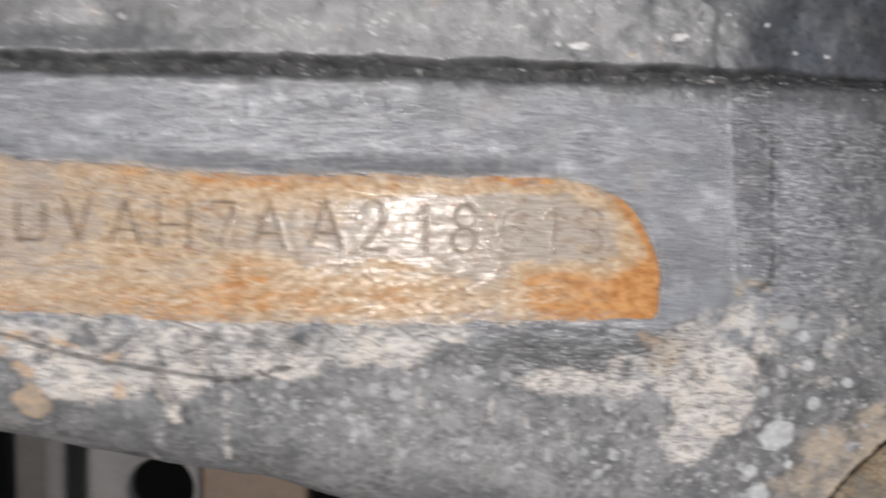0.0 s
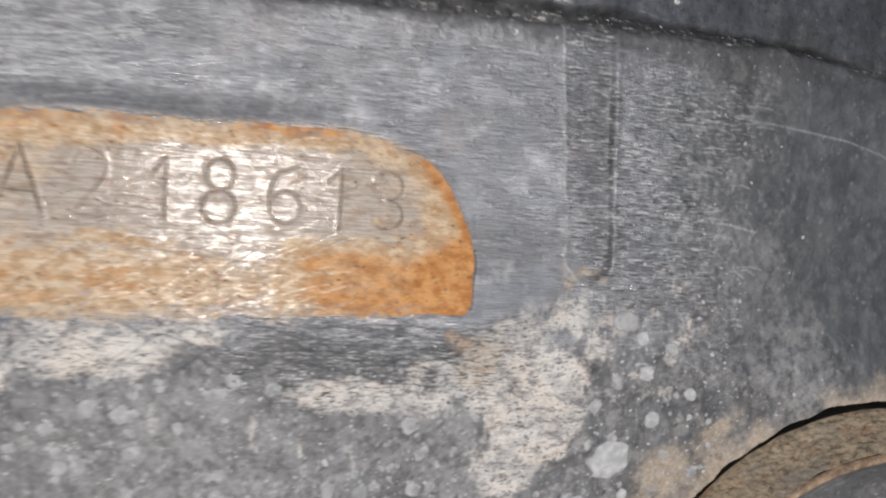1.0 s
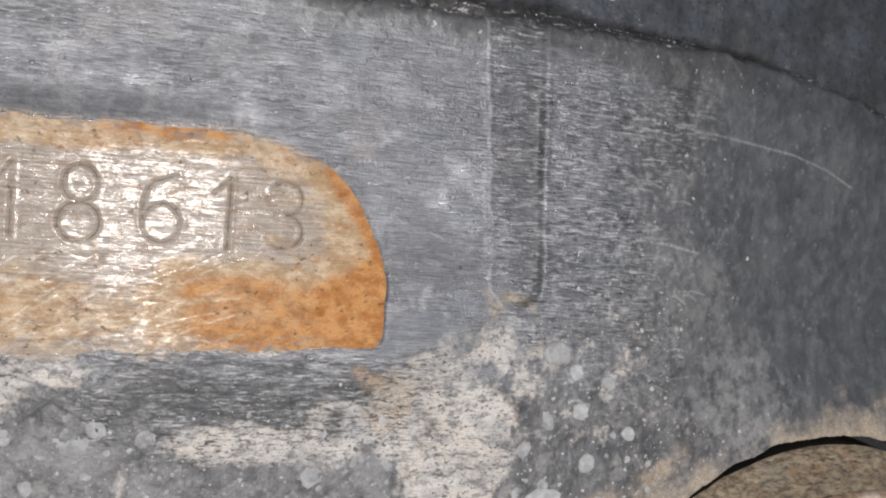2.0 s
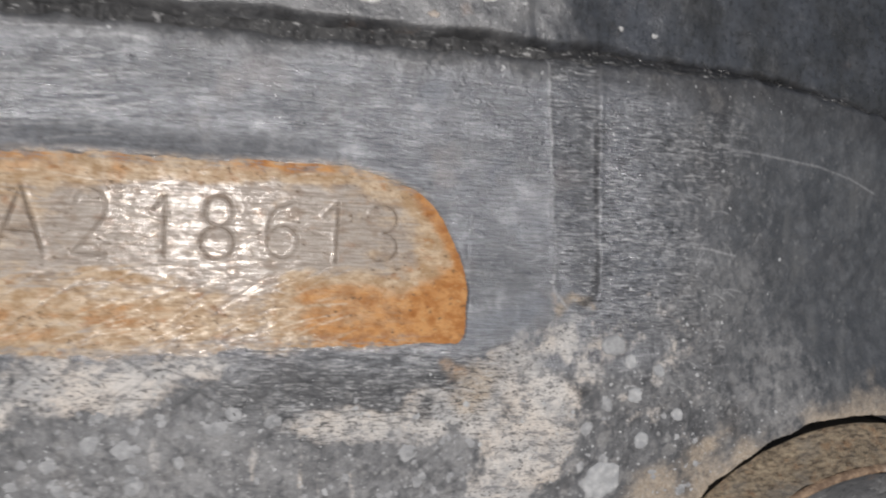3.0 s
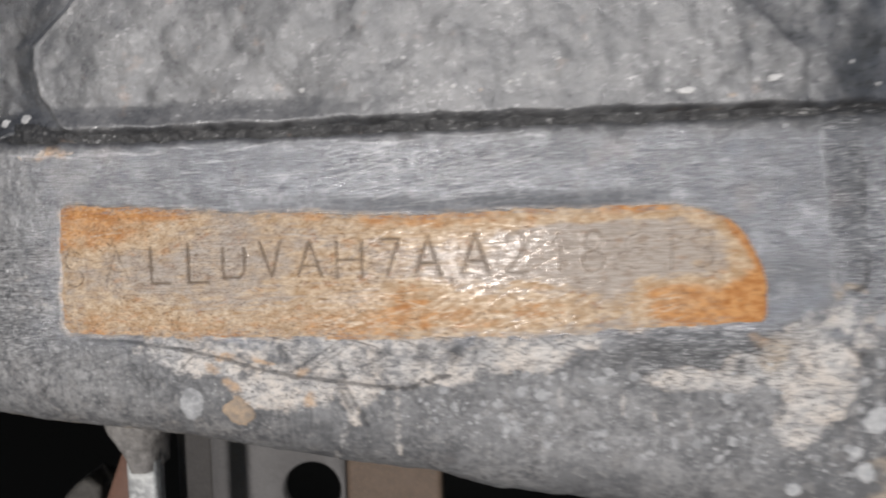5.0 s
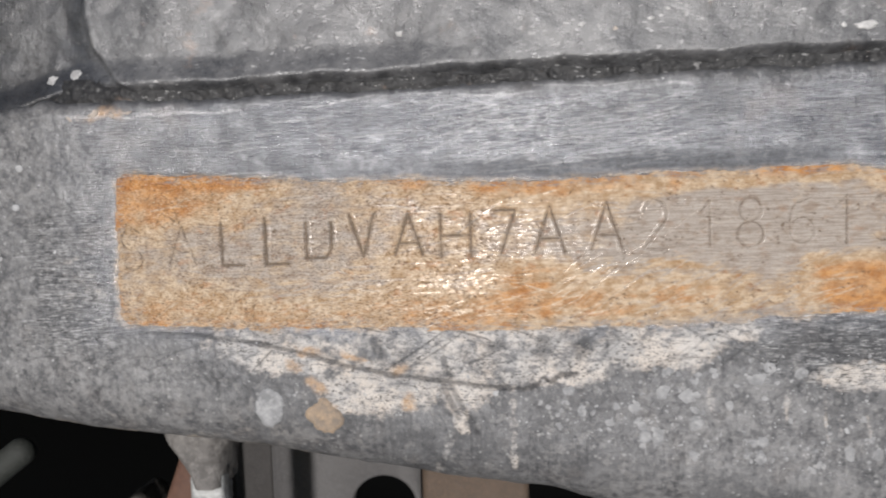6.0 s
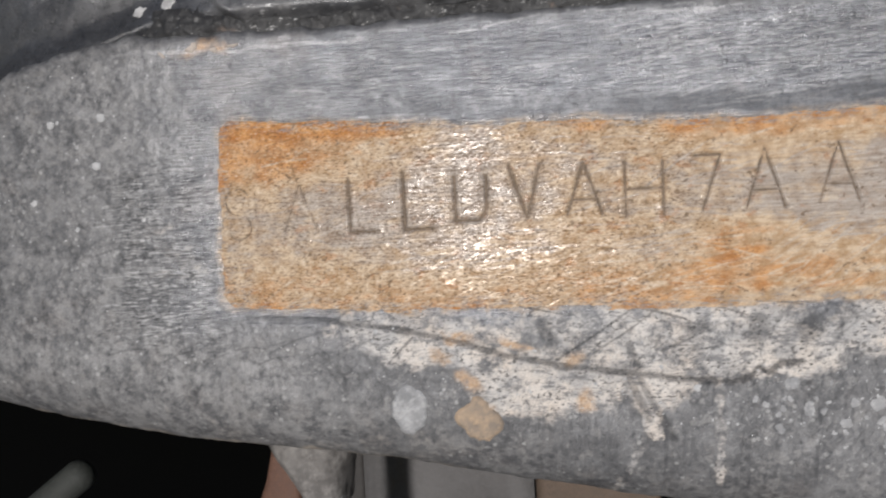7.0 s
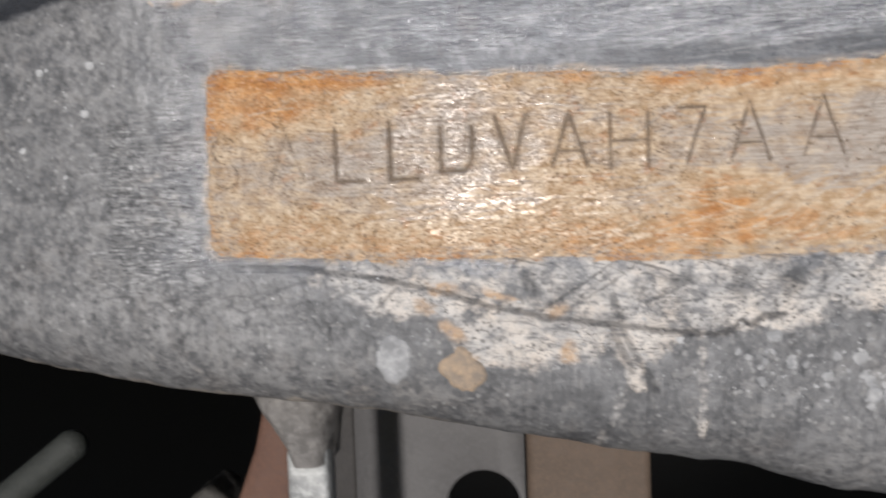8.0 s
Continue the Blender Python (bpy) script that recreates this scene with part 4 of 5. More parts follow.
def rail_body():
    xs = np.concatenate([np.arange(-200, -166, 1.0), np.arange(-166, 74, 0.18), np.arange(74, 110.01, 1.0)])
    face = np.linspace(0, 1, 430)
    X = np.broadcast_to(xs, (len(face), len(xs))).copy()
    top, low = seam_z(xs) - 0.8 + 0.4 * fbm(xs, 0 * xs, 2.5, 78, 4), edge_z(xs) + 12.0
    Z = top + (low - top) * face[:, None]
    up = relief(X, Z)
    Y = -up
    rows_x, rows_y, rows_z = [X], [Y], [Z]
    # the upper lip turns into the seam
    lip = [(8.0, 1.4), (4.0, 1.35), (2.2, 1.2), (1.1, 0.95), (0.4, 0.55)]
    lx = np.stack([xs for _ in lip])
    rows_x.insert(0, lx)
    rows_y.insert(0, np.stack([Y[0] + d for d, _ in lip]))
    rows_z.insert(0, np.stack([top + h for _, h in lip]))
    # the lower edge rolls under, then runs back
    a = np.linspace(0, np.pi / 2, 34)[1:]
    swell = 0.35 * fbm(np.broadcast_to(xs, (len(a), len(xs))), np.broadcast_to(a[:, None] * 8, (len(a), len(xs))), 5, 77, 4)
    rows_x.append(np.broadcast_to(xs, (len(a), len(xs))))
    rows_y.append(Y[-1] + (12 - swell) * (1 - np.cos(a))[:, None])
    rows_z.append(low - (12 - swell) * np.sin(a)[:, None])
    back = np.array([12, 25, 45])
    rows_x.append(np.broadcast_to(xs, (3, len(xs))))
    rows_y.append(Y[-1] + 12 + back[:, None])
    rows_z.append(np.broadcast_to(low - 12 + 0.5, (3, len(xs))))
    X, Y, Z = (np.concatenate(r) for r in (rows_x, rows_y, rows_z))
    flat = (X.ravel(), Z.ravel())
    attrs = {"scuff": scuffed(*flat), "pale": pale(*flat), "tan": tan(*flat), "amber": amber(*flat), "fringe": fringe(*flat), "grime_and_shade": grime_and_shade(*flat), "scratch_and_edge": scratches_and_lit_edge(*flat), "dust": dust(*flat), "clean": clean(*flat), "rasp": rasped(*flat)}
    part("body", np.stack([X, Y, Z], -1).reshape(-1, 3), quads(*X.shape), PAINT, rail, attrs=attrs)


rail_body()


# ---- stamped characters: strokes in a box one wide and one high ----
def arc(cx, cz, rx, rz, a0, a1, n=14):
    return [(cx + rx * math.cos(radians(a0 + (a1 - a0) * i / n)), cz + rz * math.sin(radians(a0 + (a1 - a0) * i / n))) for i in range(n + 1)]


STROKES = {
    "S": [arc(0.5, 0.74, 0.5, 0.26, 30, 270) + arc(0.5, 0.24, 0.5, 0.24, 90, -150)],
    "A": [[(0, 0), (0.5, 1), (1, 0)], [(0.2, 0.3), (0.8, 0.3)]],
    "L": [[(0, 1), (0, 0), (1, 0)]],
    "D": [[(0, 1), (0, 0), (0.6, 0)] + arc(0.6, 0.3, 0.4, 0.3, -90, 0, 6) + [(1, 0.72)] + arc(0.6, 0.72, 0.4, 0.28, 0, 90, 6) + [(0, 1)]],
    "V": [[(0, 1), (0.55, 0), (1, 1)]],
    "H": [[(0, 1), (0, 0)], [(1, 1), (1, 0)], [(0, 0.5), (1, 0.5)]],
    "7": [[(0, 1), (1, 1), (0.25, 0)]],
    "2": [arc(0.5, 0.72, 0.5, 0.28, 165, -40) + [(0, 0), (1, 0)]],
    "1": [[(0.15, 0.78), (0.7, 1), (0.7, 0)]],
    "8": [arc(0.5, 0.76, 0.42, 0.24, -90, 270, 22), arc(0.5, 0.26, 0.5, 0.26, -90, 270, 22)],
    "6": [[(0.85, 0.98), (0.45, 0.9)] + arc(0.5, 0.5, 0.5, 0.42, 120, 180, 6) + arc(0.5, 0.28, 0.5, 0.28, 180, 540, 22)],
    "3": [arc(0.45, 0.75, 0.5, 0.25, 150, -80) + arc(0.45, 0.26, 0.55, 0.26, 85, -150)],
}
# character, left, foot, width, height, depth of the blow
STAMPED = [("S", -130.9, 8.8, 3.2, 6.6, 0.42), ("A", -123.3, 9.6, 4.3, 6.0, 0.42), ("L", -114.7, 9.1, 3.4, 6.9, 0.60), ("L", -107.6, 9.1, 3.5, 7.4, 0.72), ("D", -101.0, 9.9, 4.0, 7.2, 0.66),
           ("V", -94.1, 9.9, 4.0, 6.8, 0.62), ("A", -86.9, 9.9, 4.5, 6.7, 0.6), ("H", -79.5, 9.5, 4.7, 6.9, 0.6), ("7", -70.9, 9.7, 3.2, 7.0, 0.58), ("A", -64.7, 9.8, 4.7, 7.4, 0.55),
           ("A", -55.9, 10.1, 4.8, 7.4, 0.54), ("2", -47.8, 10.0, 3.5, 7.6, 0.42), ("1", -39.3, 9.9, 2.3, 7.4, 0.42), ("8", -33.5, 9.9, 3.9, 7.6, 0.38), ("6", -25.6, 10.3, 3.7, 7.1, 0.32),
           ("1", -19.2, 10.1, 3.0, 7.3, 0.46), ("3", -13.0, 10.4, 3.6, 7.1, 0.41)]


def strokes_of(char, left, foot, wide, high):
    return [[(left + u * wide, foot + v * high) for u, v in s] for s in STROKES[char]]


def patch_y(x, z):
    return 0.16 + dish(x) - 0.03 * fbm(x, z, 30, 81, 2) - 0.05 * fbm(x, z, 14, 3, 3)


def blows(x, z):
    """Depth of the stamping, which also sets how dark its grooves are coloured."""
    deep = 0 * x
    for char, left, foot, wide, high, d in STAMPED:
        near = (x > left - 1.6) & (x < left + wide + 1.6) & (z > foot - 1.6) & (z < foot + high + 1.6)
        far = np.full(near.sum(), 9.0)
        for s in strokes_of(char, left, foot, wide, high):
            far = np.minimum(far, along(x[near], z[near], s))
        far = np.maximum(far + 0.10 * fbm(x[near], z[near], 1.1, 83, 3), 0)
        wide_cut = max(0.24, 0.68 * d - 0.06)
        cut = 0.55 * d * np.clip(1 - (far / wide_cut) ** 1.6, 0, 1) - 0.04 * d * smooth(0.3, 0.0, np.abs(far - wide_cut - 0.2))
        if char == "D":
            cut = cut * smooth(foot + high, foot + 0.72 * high, z[near])
        deep[near] = np.where(np.abs(cut) > np.abs(deep[near]), cut, deep[near])
    return deep


def rust_level(x, z):
    """From bare steel (below 0) to full rust (1)."""
    n = 0.5 * fbm(x, z, 9, 91, 4)
    edge = patch_depth(x, z)
    out = 0.06 + 0.3 * n
    out = out + 1.0 * smooth(-27, -19, x + 5 * n + 0.6 * (z - 5)) * smooth(11, 6, z + 3 * n) + 0.22 * smooth(-60, -85, x) - 0.12 * smooth(0, 0.7, ellipse(x, z + 3 * n, -119, 9.5, 16, 6)) + 0.22 * smooth(0, 0.7, ellipse(x, z + 3 * n, -80, 5, 18, 8))
    out = out + 0.7 * smooth(-7, -1, x + 0.15 * z + 2 * n)
    out = out + 0.55 * smooth(3.0, 0.6, patch_top(x) - z + 2.2 * n) * smooth(-0.5, 0.3, fbm(x, z * 0.3, 11, 93, 3))
    out = out + 0.6 * smooth(-104, -120, x + 10 * n) * smooth(11.5, 18.5, z + 9 * n)
    out = out + 0.15 * smooth(-108, -124, x)
    out = out + 0.45 * smooth(6, 1.5, z + 4 * n) * smooth(-42, -58, x)
    out = out + 0.42 * smooth(0, 0.6, ellipse(x, z + 2 * n, -62, 4, 16, 6.5)) + 0.3 * smooth(0, 0.7, ellipse(x, z + 2 * n, -60, 19, 24, 5))
    out = out - 0.40 * smooth(0, 0.8, ellipse(x, z, -31, 13, 24, 9)) - 0.15 * smooth(0, 0.8, ellipse(x, z, -103, 12, 20, 9))
    out = out + 0.5 * smooth(-0.25, 0.5, fbm(x * 0.22, z, 3, 97, 4)) * smooth(-74, -66, x) * smooth(-32, -44, x) * smooth(12, 7, z + 3 * n)
    out = out + 0.5 * smooth(4.0, 1.6, patch_top(x) - z + 1.8 * n) * smooth(-90, -70, x) * smooth(-0.6, 0.2, fbm(x, z * 0.3, 8, 98, 3))
    out = out + 0.32 * smooth(0, 0.7, ellipse(x, z + 3 * n, -38, 3.5, 22, 5.5))
    return out + 0.3 * smooth(0.9, 0.1, edge) * smooth(-0.1, 0.5, fbm(x, z, 5, 99, 3))


def pitted(x, z):
    """Pitting of the steel: fine all over the left half, little under the last characters."""
    return 0.3 + 0.7 * smooth(-48, -82, x + 10 * fbm(x, z, 8, 158, 3))


def bare_patch():
    xs, zs = np.arange(-133.4, 2.01, 0.125), np.arange(26, -3.6, -0.125)
    X, Z = np.meshgrid(xs, zs)
    deep = blows(X, Z)
    scores = 0 * X
    rng = np.random.default_rng(12)
    for _ in range(420):
        kind = rng.random()
        if kind < 0.33:
            cx, cz, a = rng.uniform(-106, -70), rng.uniform(-1, 7), radians(rng.normal(8, 9))
        elif kind < 0.6:
            cx, cz, a = rng.uniform(-60, -18), rng.uniform(-1, 9), radians(rng.normal(24, 9))
        else:
            cx, cz, a = rng.uniform(-125, -15), rng.uniform(0, 21), radians(rng.normal(6, 14))
        half = rng.uniform(1.5, 8) if kind < 0.33 else rng.uniform(1.0, 5)
        dx, dz = half * math.cos(a), half * math.sin(a)
        near = (np.abs(X - cx) < abs(dx) + 1) & (np.abs(Z - cz) < abs(dz) + 1)
        scores[near] = np.maximum(scores[near], rng.uniform(0.006, 0.03) * smooth(0.17, 0.0, along(X[near], Z[near], [(cx - dx, cz - dz), (cx, cz + 0.2), (cx + dx, cz + dz)])))
    Y = patch_y(X, Z) + deep + scores + 0.012 * fbm(X * 0.35, Z, 1.4, 95, 3)
    keep = patch_depth(X, Z) > -0.7
    faces = quads(*X.shape)
    faces = faces[keep.ravel()[faces].all(1)]
    used = np.unique(faces)
    index = np.zeros(X.size, np.int64)
    index[used] = np.arange(len(used))
    pts = np.stack([X, Y, Z], -1).reshape(-1, 3)[used]
    attrs = {"rust": (rust_level(X, Z) - 12 * scores).ravel()[used], "groove": (smooth(0.12, 0.36, deep)).ravel()[used], "score": np.clip(scores / 0.03, 0, 1).ravel()[used], "fringe": fringe(X, Z).ravel()[used], "pitted": pitted(X, Z).ravel()[used]}
    return part("bare_patch", pts, index[faces], STEEL, rail, "ground bare steel patch with orange surface rust", attrs=attrs)


patch = bare_patch()


def stamped_characters():
    """The dark line at the bottom of each blow: dirt, and shade put into its colour."""
    for char, left, foot, wide, high, d in STAMPED:
        verts, faces = [], []
        for s in strokes_of(char, left, foot, wide, high):
            pts = []
            for (ax, az), (bx, bz) in zip(s[:-1], s[1:]):
                k = max(1, int(math.hypot(bx - ax, bz - az) / 0.35))
                pts += [(ax + (bx - ax) * i / k, az + (bz - az) * i / k) for i in range(k)]
            pts.append(s[-1])
            p = np.array(pts)
            t = np.gradient(p, axis=0)
            t /= np.linalg.norm(t, axis=1)[:, None] + 1e-9
            side = np.stack([-t[:, 1], t[:, 0]], -1)
            half = (0.20 * max(0.2, 0.85 * d - 0.13) + 0.04 * fbm(p[:, 0], p[:, 1], 1.2, 85, 3))[:, None]
            y = patch_y(p[:, 0], p[:, 1]) + 0.47 * d
            rows = [(p - side * half, y - 0.10 * d), (p, y), (p + side * half, y - 0.10 * d)]
            start = len(verts)
            for xz, yy in rows:
                verts += [(a, b, c) for (a, c), b in zip(xz, yy)]
            k = len(p)
            for r in range(2):
                faces += [(start + r * k + i, start + (r + 1) * k + i, start + (r + 1) * k + i + 1, start + r * k + i + 1) for i in range(k - 1)]
        part("stamped_character", verts, faces, DIRT_SHADE, rail)


stamped_characters()


# ---- splashes and specks dried on the rail ----
def splash(cx, cz, r, seed, material, name="dried_splash", flat=1.0, tilt=0.0, height=relief, parent=rail, ragged=0.22):
    steps, rings = 28, (1.0, 0.94, 0.84, 0.68, 0.5, 0.34, 0.17)
    proud = (0.10, -0.10, -0.20, -0.22, -0.2, -0.22, -0.24)
    a = np.linspace(0, 2 * np.pi, steps, endpoint=False)
    rim = 1 + ragged * fbm(np.cos(a) * 3 + seed, np.sin(a) * 3, 1.8, seed, 4)
    c, s = math.cos(radians(tilt)), math.sin(radians(tilt))
    verts = []
    for k, f in enumerate(rings):
        u, v = r * f * rim * np.cos(a), r * f * rim * np.sin(a) * flat
        x, z = cx + u * c - v * s, cz + u * s + v * c
        verts.append(np.stack([x, -height(x, z) + proud[k] * min(1.0, 0.4 + r / 3), z], -1))
    mid = np.array([[cx, -height(np.array([cx]), np.array([cz]))[0] - 0.24, cz]])
    pts = np.concatenate(verts + [mid])
    last = (len(rings) - 1) * steps
    faces = [tuple(q) for q in quads(len(rings), steps, True).tolist()]
    faces += [(last + i, len(rings) * steps, last + (i + 1) % steps) for i in range(steps)]
    part(name, pts, faces, material, parent)


for n, (x, z, r, flat, tilt) in enumerate([(21.3, -18.8, 3.1, 0.85, 35), (19.0, -28.8, 1.9, 1.0, 0), (17.2, -25.0, 1.35, 0.95, 0), (5.8, -32.0, 1.4, 1.0, 0), (23.6, -23.6, 0.8, 1, 0), (24.4, -2.0, 1.0, 1, 0), (-108.4, -14.4, 2.5, 1.25, 0),
                                          (27.0, -13.2, 1.2, 1, 0), (25.5, -6.8, 1.1, 1, 0), (-154.0, 25.0, 0.55, 0.9, 0), (-147.0, 25.6, 0.6, 1, 0), (-148.0, 19.4, 0.6, 1, 0), (-29.8, -21.0, 0.9, 1, 0), (-48.0, -20.0, 1.1, 1, 0), (-40.0, -18.0, 1.3, 0.7, 20), (29.0, -3.3, 0.9, 1, 0), (32.4, -9.6, 0.9, 1, 0), (21.8, 0.2, 1.9, 0.8, 0)]):
    splash(x, z, r, 200 + n, SPOT if n in (6, 12, 13, 14, 17) else SPLASH, flat=flat, tilt=tilt)


splash(-99.4, -15.6, 2.7, 255, TAN_SPOT, flat=1.1, ragged=0.3)

for n, (x, z, r, flat, tilt) in enumerate([(-134.0, 34.0, 0.8, 0.6, 20), (-131.2, 33.4, 0.45, 0.8, 0), (-138.2, 33.2, 0.6, 0.4, -40), (-128.5, 33.9, 0.8, 0.3, 10)]):
    splash(x, z, r, 260 + n, CREAM, "dirt_flake", flat, tilt, ragged=0.7)


def specks():
    rng = np.random.default_rng(21)
    n = 9800
    x, z = rng.uniform(-165, 60, n), rng.uniform(-40, 37, n)
    want = 0.25 + 0.75 * smooth(0, 25, x) * smooth(25, 5, z) + 0.4 * smooth(-4, -12, z) + 1.5 * smooth(0, 0.6, ellipse(x, z, 25, -2, 17, 22))
    want = want * (1 - 0.9 * scuffed(x, z)) * (1 - 1.4 * clean(x, z)) + 0.6 * smooth(6, 1, seam_z(x) - z) * smooth(-70, 10, x) * (0.25 + smooth(-0.2, 0.4, fbm(x, z, 14, 23, 2)))
    ok = (rng.random(n) < want) & (z > edge_z(x) + 12.2) & (z < seam_z(x) - 1) & (patch_depth(x, z) < -0.8) & (np.hypot(x - BOSS_X, z - BOSS_Z) > BOSS_R + 1)
    x, z = x[ok], z[ok]
    r = np.clip(0.085 * np.exp(rng.normal(0, 0.6, len(x))) + 0.03, 0.05, 0.5)
    y = -relief(x, z)
    a = np.linspace(0, 2 * np.pi, 8, endpoint=False)
    wob = 1 + 0.25 * rng.normal(size=(len(x), 8))
    rim = np.stack([x[:, None] + r[:, None] * wob * np.cos(a), np.broadcast_to(y[:, None] + 0.03, (len(x), 8)), z[:, None] + r[:, None] * wob * np.sin(a)], -1)
    mid = np.stack([x, y - 0.05 - 0.12 * r, z], -1)[:, None]
    pts = np.concatenate([rim, mid], 1).reshape(-1, 3)
    base = np.arange(len(x))[:, None, None] * 9
    i = np.arange(8)
    tri = np.stack([np.full(8, 8), (i + 1) % 8, i], -1)[None] + base
    ob = part("specks", pts, tri.reshape(-1, 3), SPLASH, rail, "fine pale specks dried on the paint")
    tagged(ob, kind="stuff")


specks()


def pale_spots():
    """Thin uneven spots of dried dirt below the patch, too many to count."""
    rng = np.random.default_rng(41)
    n = 640
    x, z = rng.uniform(-66, 36, n), rng.uniform(-34, -7, n)
    ok = (rng.random(n) < (0.35 + 0.65 * smooth(-0.3, 0.3, fbm(x, z, 14, 121, 2)))) & (z > edge_z(x) + 12.4) & (pale(x, z) < 0.35) & (np.hypot(x - BOSS_X, z - BOSS_Z) > BOSS_R + 3)
    x, z = x[ok], z[ok]
    r = np.clip(0.46 * np.exp(rng.normal(0, 0.55, len(x))), 0.2, 1.5)[:, None]
    k, m = 14, len(x)
    a = np.linspace(0, 2 * np.pi, k, endpoint=False)
    wob = 1 + 0.35 * fbm(np.cos(a) * 2.0 + x[:, None] * 7, np.sin(a) * 2.0 + z[:, None] * 5, 1.5, 123, 3)
    tilt = rng.uniform(0, np.pi, (m, 1))
    flat = rng.uniform(0.5, 1.0, (m, 1))
    rows = []
    for f, up in ((1.0, 0.05), (0.86, -0.02), (0.45, -0.035)):
        u, w = r * wob * f * np.cos(a), flat * r * wob * f * np.sin(a)
        px, pz = x[:, None] + u * np.cos(tilt) - w * np.sin(tilt), z[:, None] + u * np.sin(tilt) + w * np.cos(tilt)
        rows.append(np.stack([px, -relief(px, pz) + up, pz], -1))
    pts = np.concatenate(rows, 1)
    i = np.arange(k)
    ring = np.concatenate([np.stack([o + i, o + k + i, o + k + (i + 1) % k, o + (i + 1) % k], -1) for o in (0, k)])
    base = np.arange(m) * 3 * k
    faces = [tuple(q) for b in base for q in (ring + b).tolist()] + [tuple(int(b) + c for c in range(3 * k - 1, 2 * k - 1, -1)) for b in base]
    tagged(part("dried_dirt", pts.reshape(-1, 3), faces, SPOT, rail, "thin pale grey spots of dried dirt"), kind="stuff")


pale_spots()

# ---- the bracket above the seam ----
bracket = thing("upper_bracket", (-40, 10, 42), "black undersealed lumpy steel bracket above the rail", "bracket")


def bracket_low(x):
    return seam_z(x) + 1.2 - 2.2 * smooth(-136, -149, x) + 0.5 * fbm(x, 0 * x, 9, 101, 3)


plate_left = line([(36, -127), (39, -130.2), (44.6, -134.7), (49.8, -135.8), (54, -135.7), (62, -127.5), (70, -119)])
plate_right = line([(40, 7.0), (49.2, 6.5), (51.4, 4.2), (54.4, 0.5), (58, -4), (70, -18)])


def plate_depth(x, z):
    """Millimetres inside the outline of the raised plate, whose lower corners are cut off."""
    j = 0.5 * fbm(x, z, 5, 115, 3)
    return np.minimum(x - plate_left(z), plate_right(z) - x) + j


def bracket_step(x, z):
    """0 on the dusty lumpy part, 1 on the darker part that stands back."""
    return smooth(-26, 26, x - 12 - 0.25 * (52 - z) + 10 * fbm(x, z, 9, 107, 4))


def bracket_back(x):
    return 0.17 * (np.sqrt((x - 14) ** 2 + 60) + (x - 14)) / 2 * 1.2


def bracket_relief(x, z):
    h = z - bracket_low(x)
    back = bracket_step(x, z)
    up = 0.5 * fbm(x, z, 11, 103, 3) + (1 - 0.5 * back) * 0.11 * fbm(x, z, 2.8, 105, 3) + 0.6
    p = plate_depth(x, z)
    worn = 1 - 0.8 * smooth(-60, -20, x)
    up = up - worn * (1.3 * smooth(0.6, -1.3, p) - 0.28 * smooth(1.0, 0.0, np.abs(p - 0.4))) - 0.12 * smooth(0.8, 0.1, np.abs(p + 0.3)) * (1 - worn) - 1.2 * smooth(-128, -140, x) * smooth(0, -4, p)
    up = up - 1.9 * smooth(2.0, 0.0, h) ** 1.5 - 1.5 * back
    up = up - 2.4 * smooth(-52, -112, x) * smooth(0.5, 6, h)
    return up - np.maximum(-148 - x, 0) ** 2 / 150 - bracket_back(x) - np.maximum(z - 62, 0) ** 2 / 60


def bracket_body():
    xs = np.arange(-205, 115.01, 0.4)
    v = np.linspace(0, 1, 170)
    lower = bracket_low(xs)
    X = np.broadcast_to(xs, (len(v), len(xs))).copy()
    Z = lower + (100 - lower) * v[:, None] ** 1.15
    Y = -bracket_relief(X, Z)
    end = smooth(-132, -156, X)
    # darker towards the lower edge
    darkening = (0.85 - 0.5 * end) * smooth(2.0 + 7 * end, -0.6, Z - lower + 1.5 * fbm(X, Z, 2.5, 109, 5))
    clean = 0.9 * smooth(0.1, 0.9, bracket_step(X, Z) + 0.4 * fbm(X, Z, 5, 108, 4))
    clean = np.maximum(clean, 0.3 * smooth(0.8, -0.8, plate_depth(X, Z)) * smooth(-20, -60, X))
    clean = np.maximum(clean, 0.8 * smooth(1.0, -5.0, X - plate_left(Z) + 3 * fbm(X, Z, 4, 116, 4)))
    # darker past the plate's left side
    darkening = np.maximum(darkening, 0.55 * smooth(0.0, -6.0, X - plate_left(Z) + 3 * fbm(X, Z, 5, 117, 4)))
    lip = [(10, 0.4), (4, 0.3), (1.2, 0.1)]
    darkening = np.concatenate([np.ones((3, len(xs))), darkening])
    clean = np.concatenate([np.zeros((3, len(xs))), clean])
    X = np.concatenate([np.broadcast_to(xs, (3, len(xs))), X])
    Y = np.concatenate([np.stack([Y[0] + d for d, _ in lip]), Y])
    Z = np.concatenate([np.stack([lower + 0 * xs - 0.2 * k for _, k in lip]), Z])
    part("body", np.stack([X, Y, Z], -1).reshape(-1, 3), quads(*X.shape)[:, ::-1], SEAL, bracket, attrs={"seam": darkening, "clean": clean})


bracket_body()

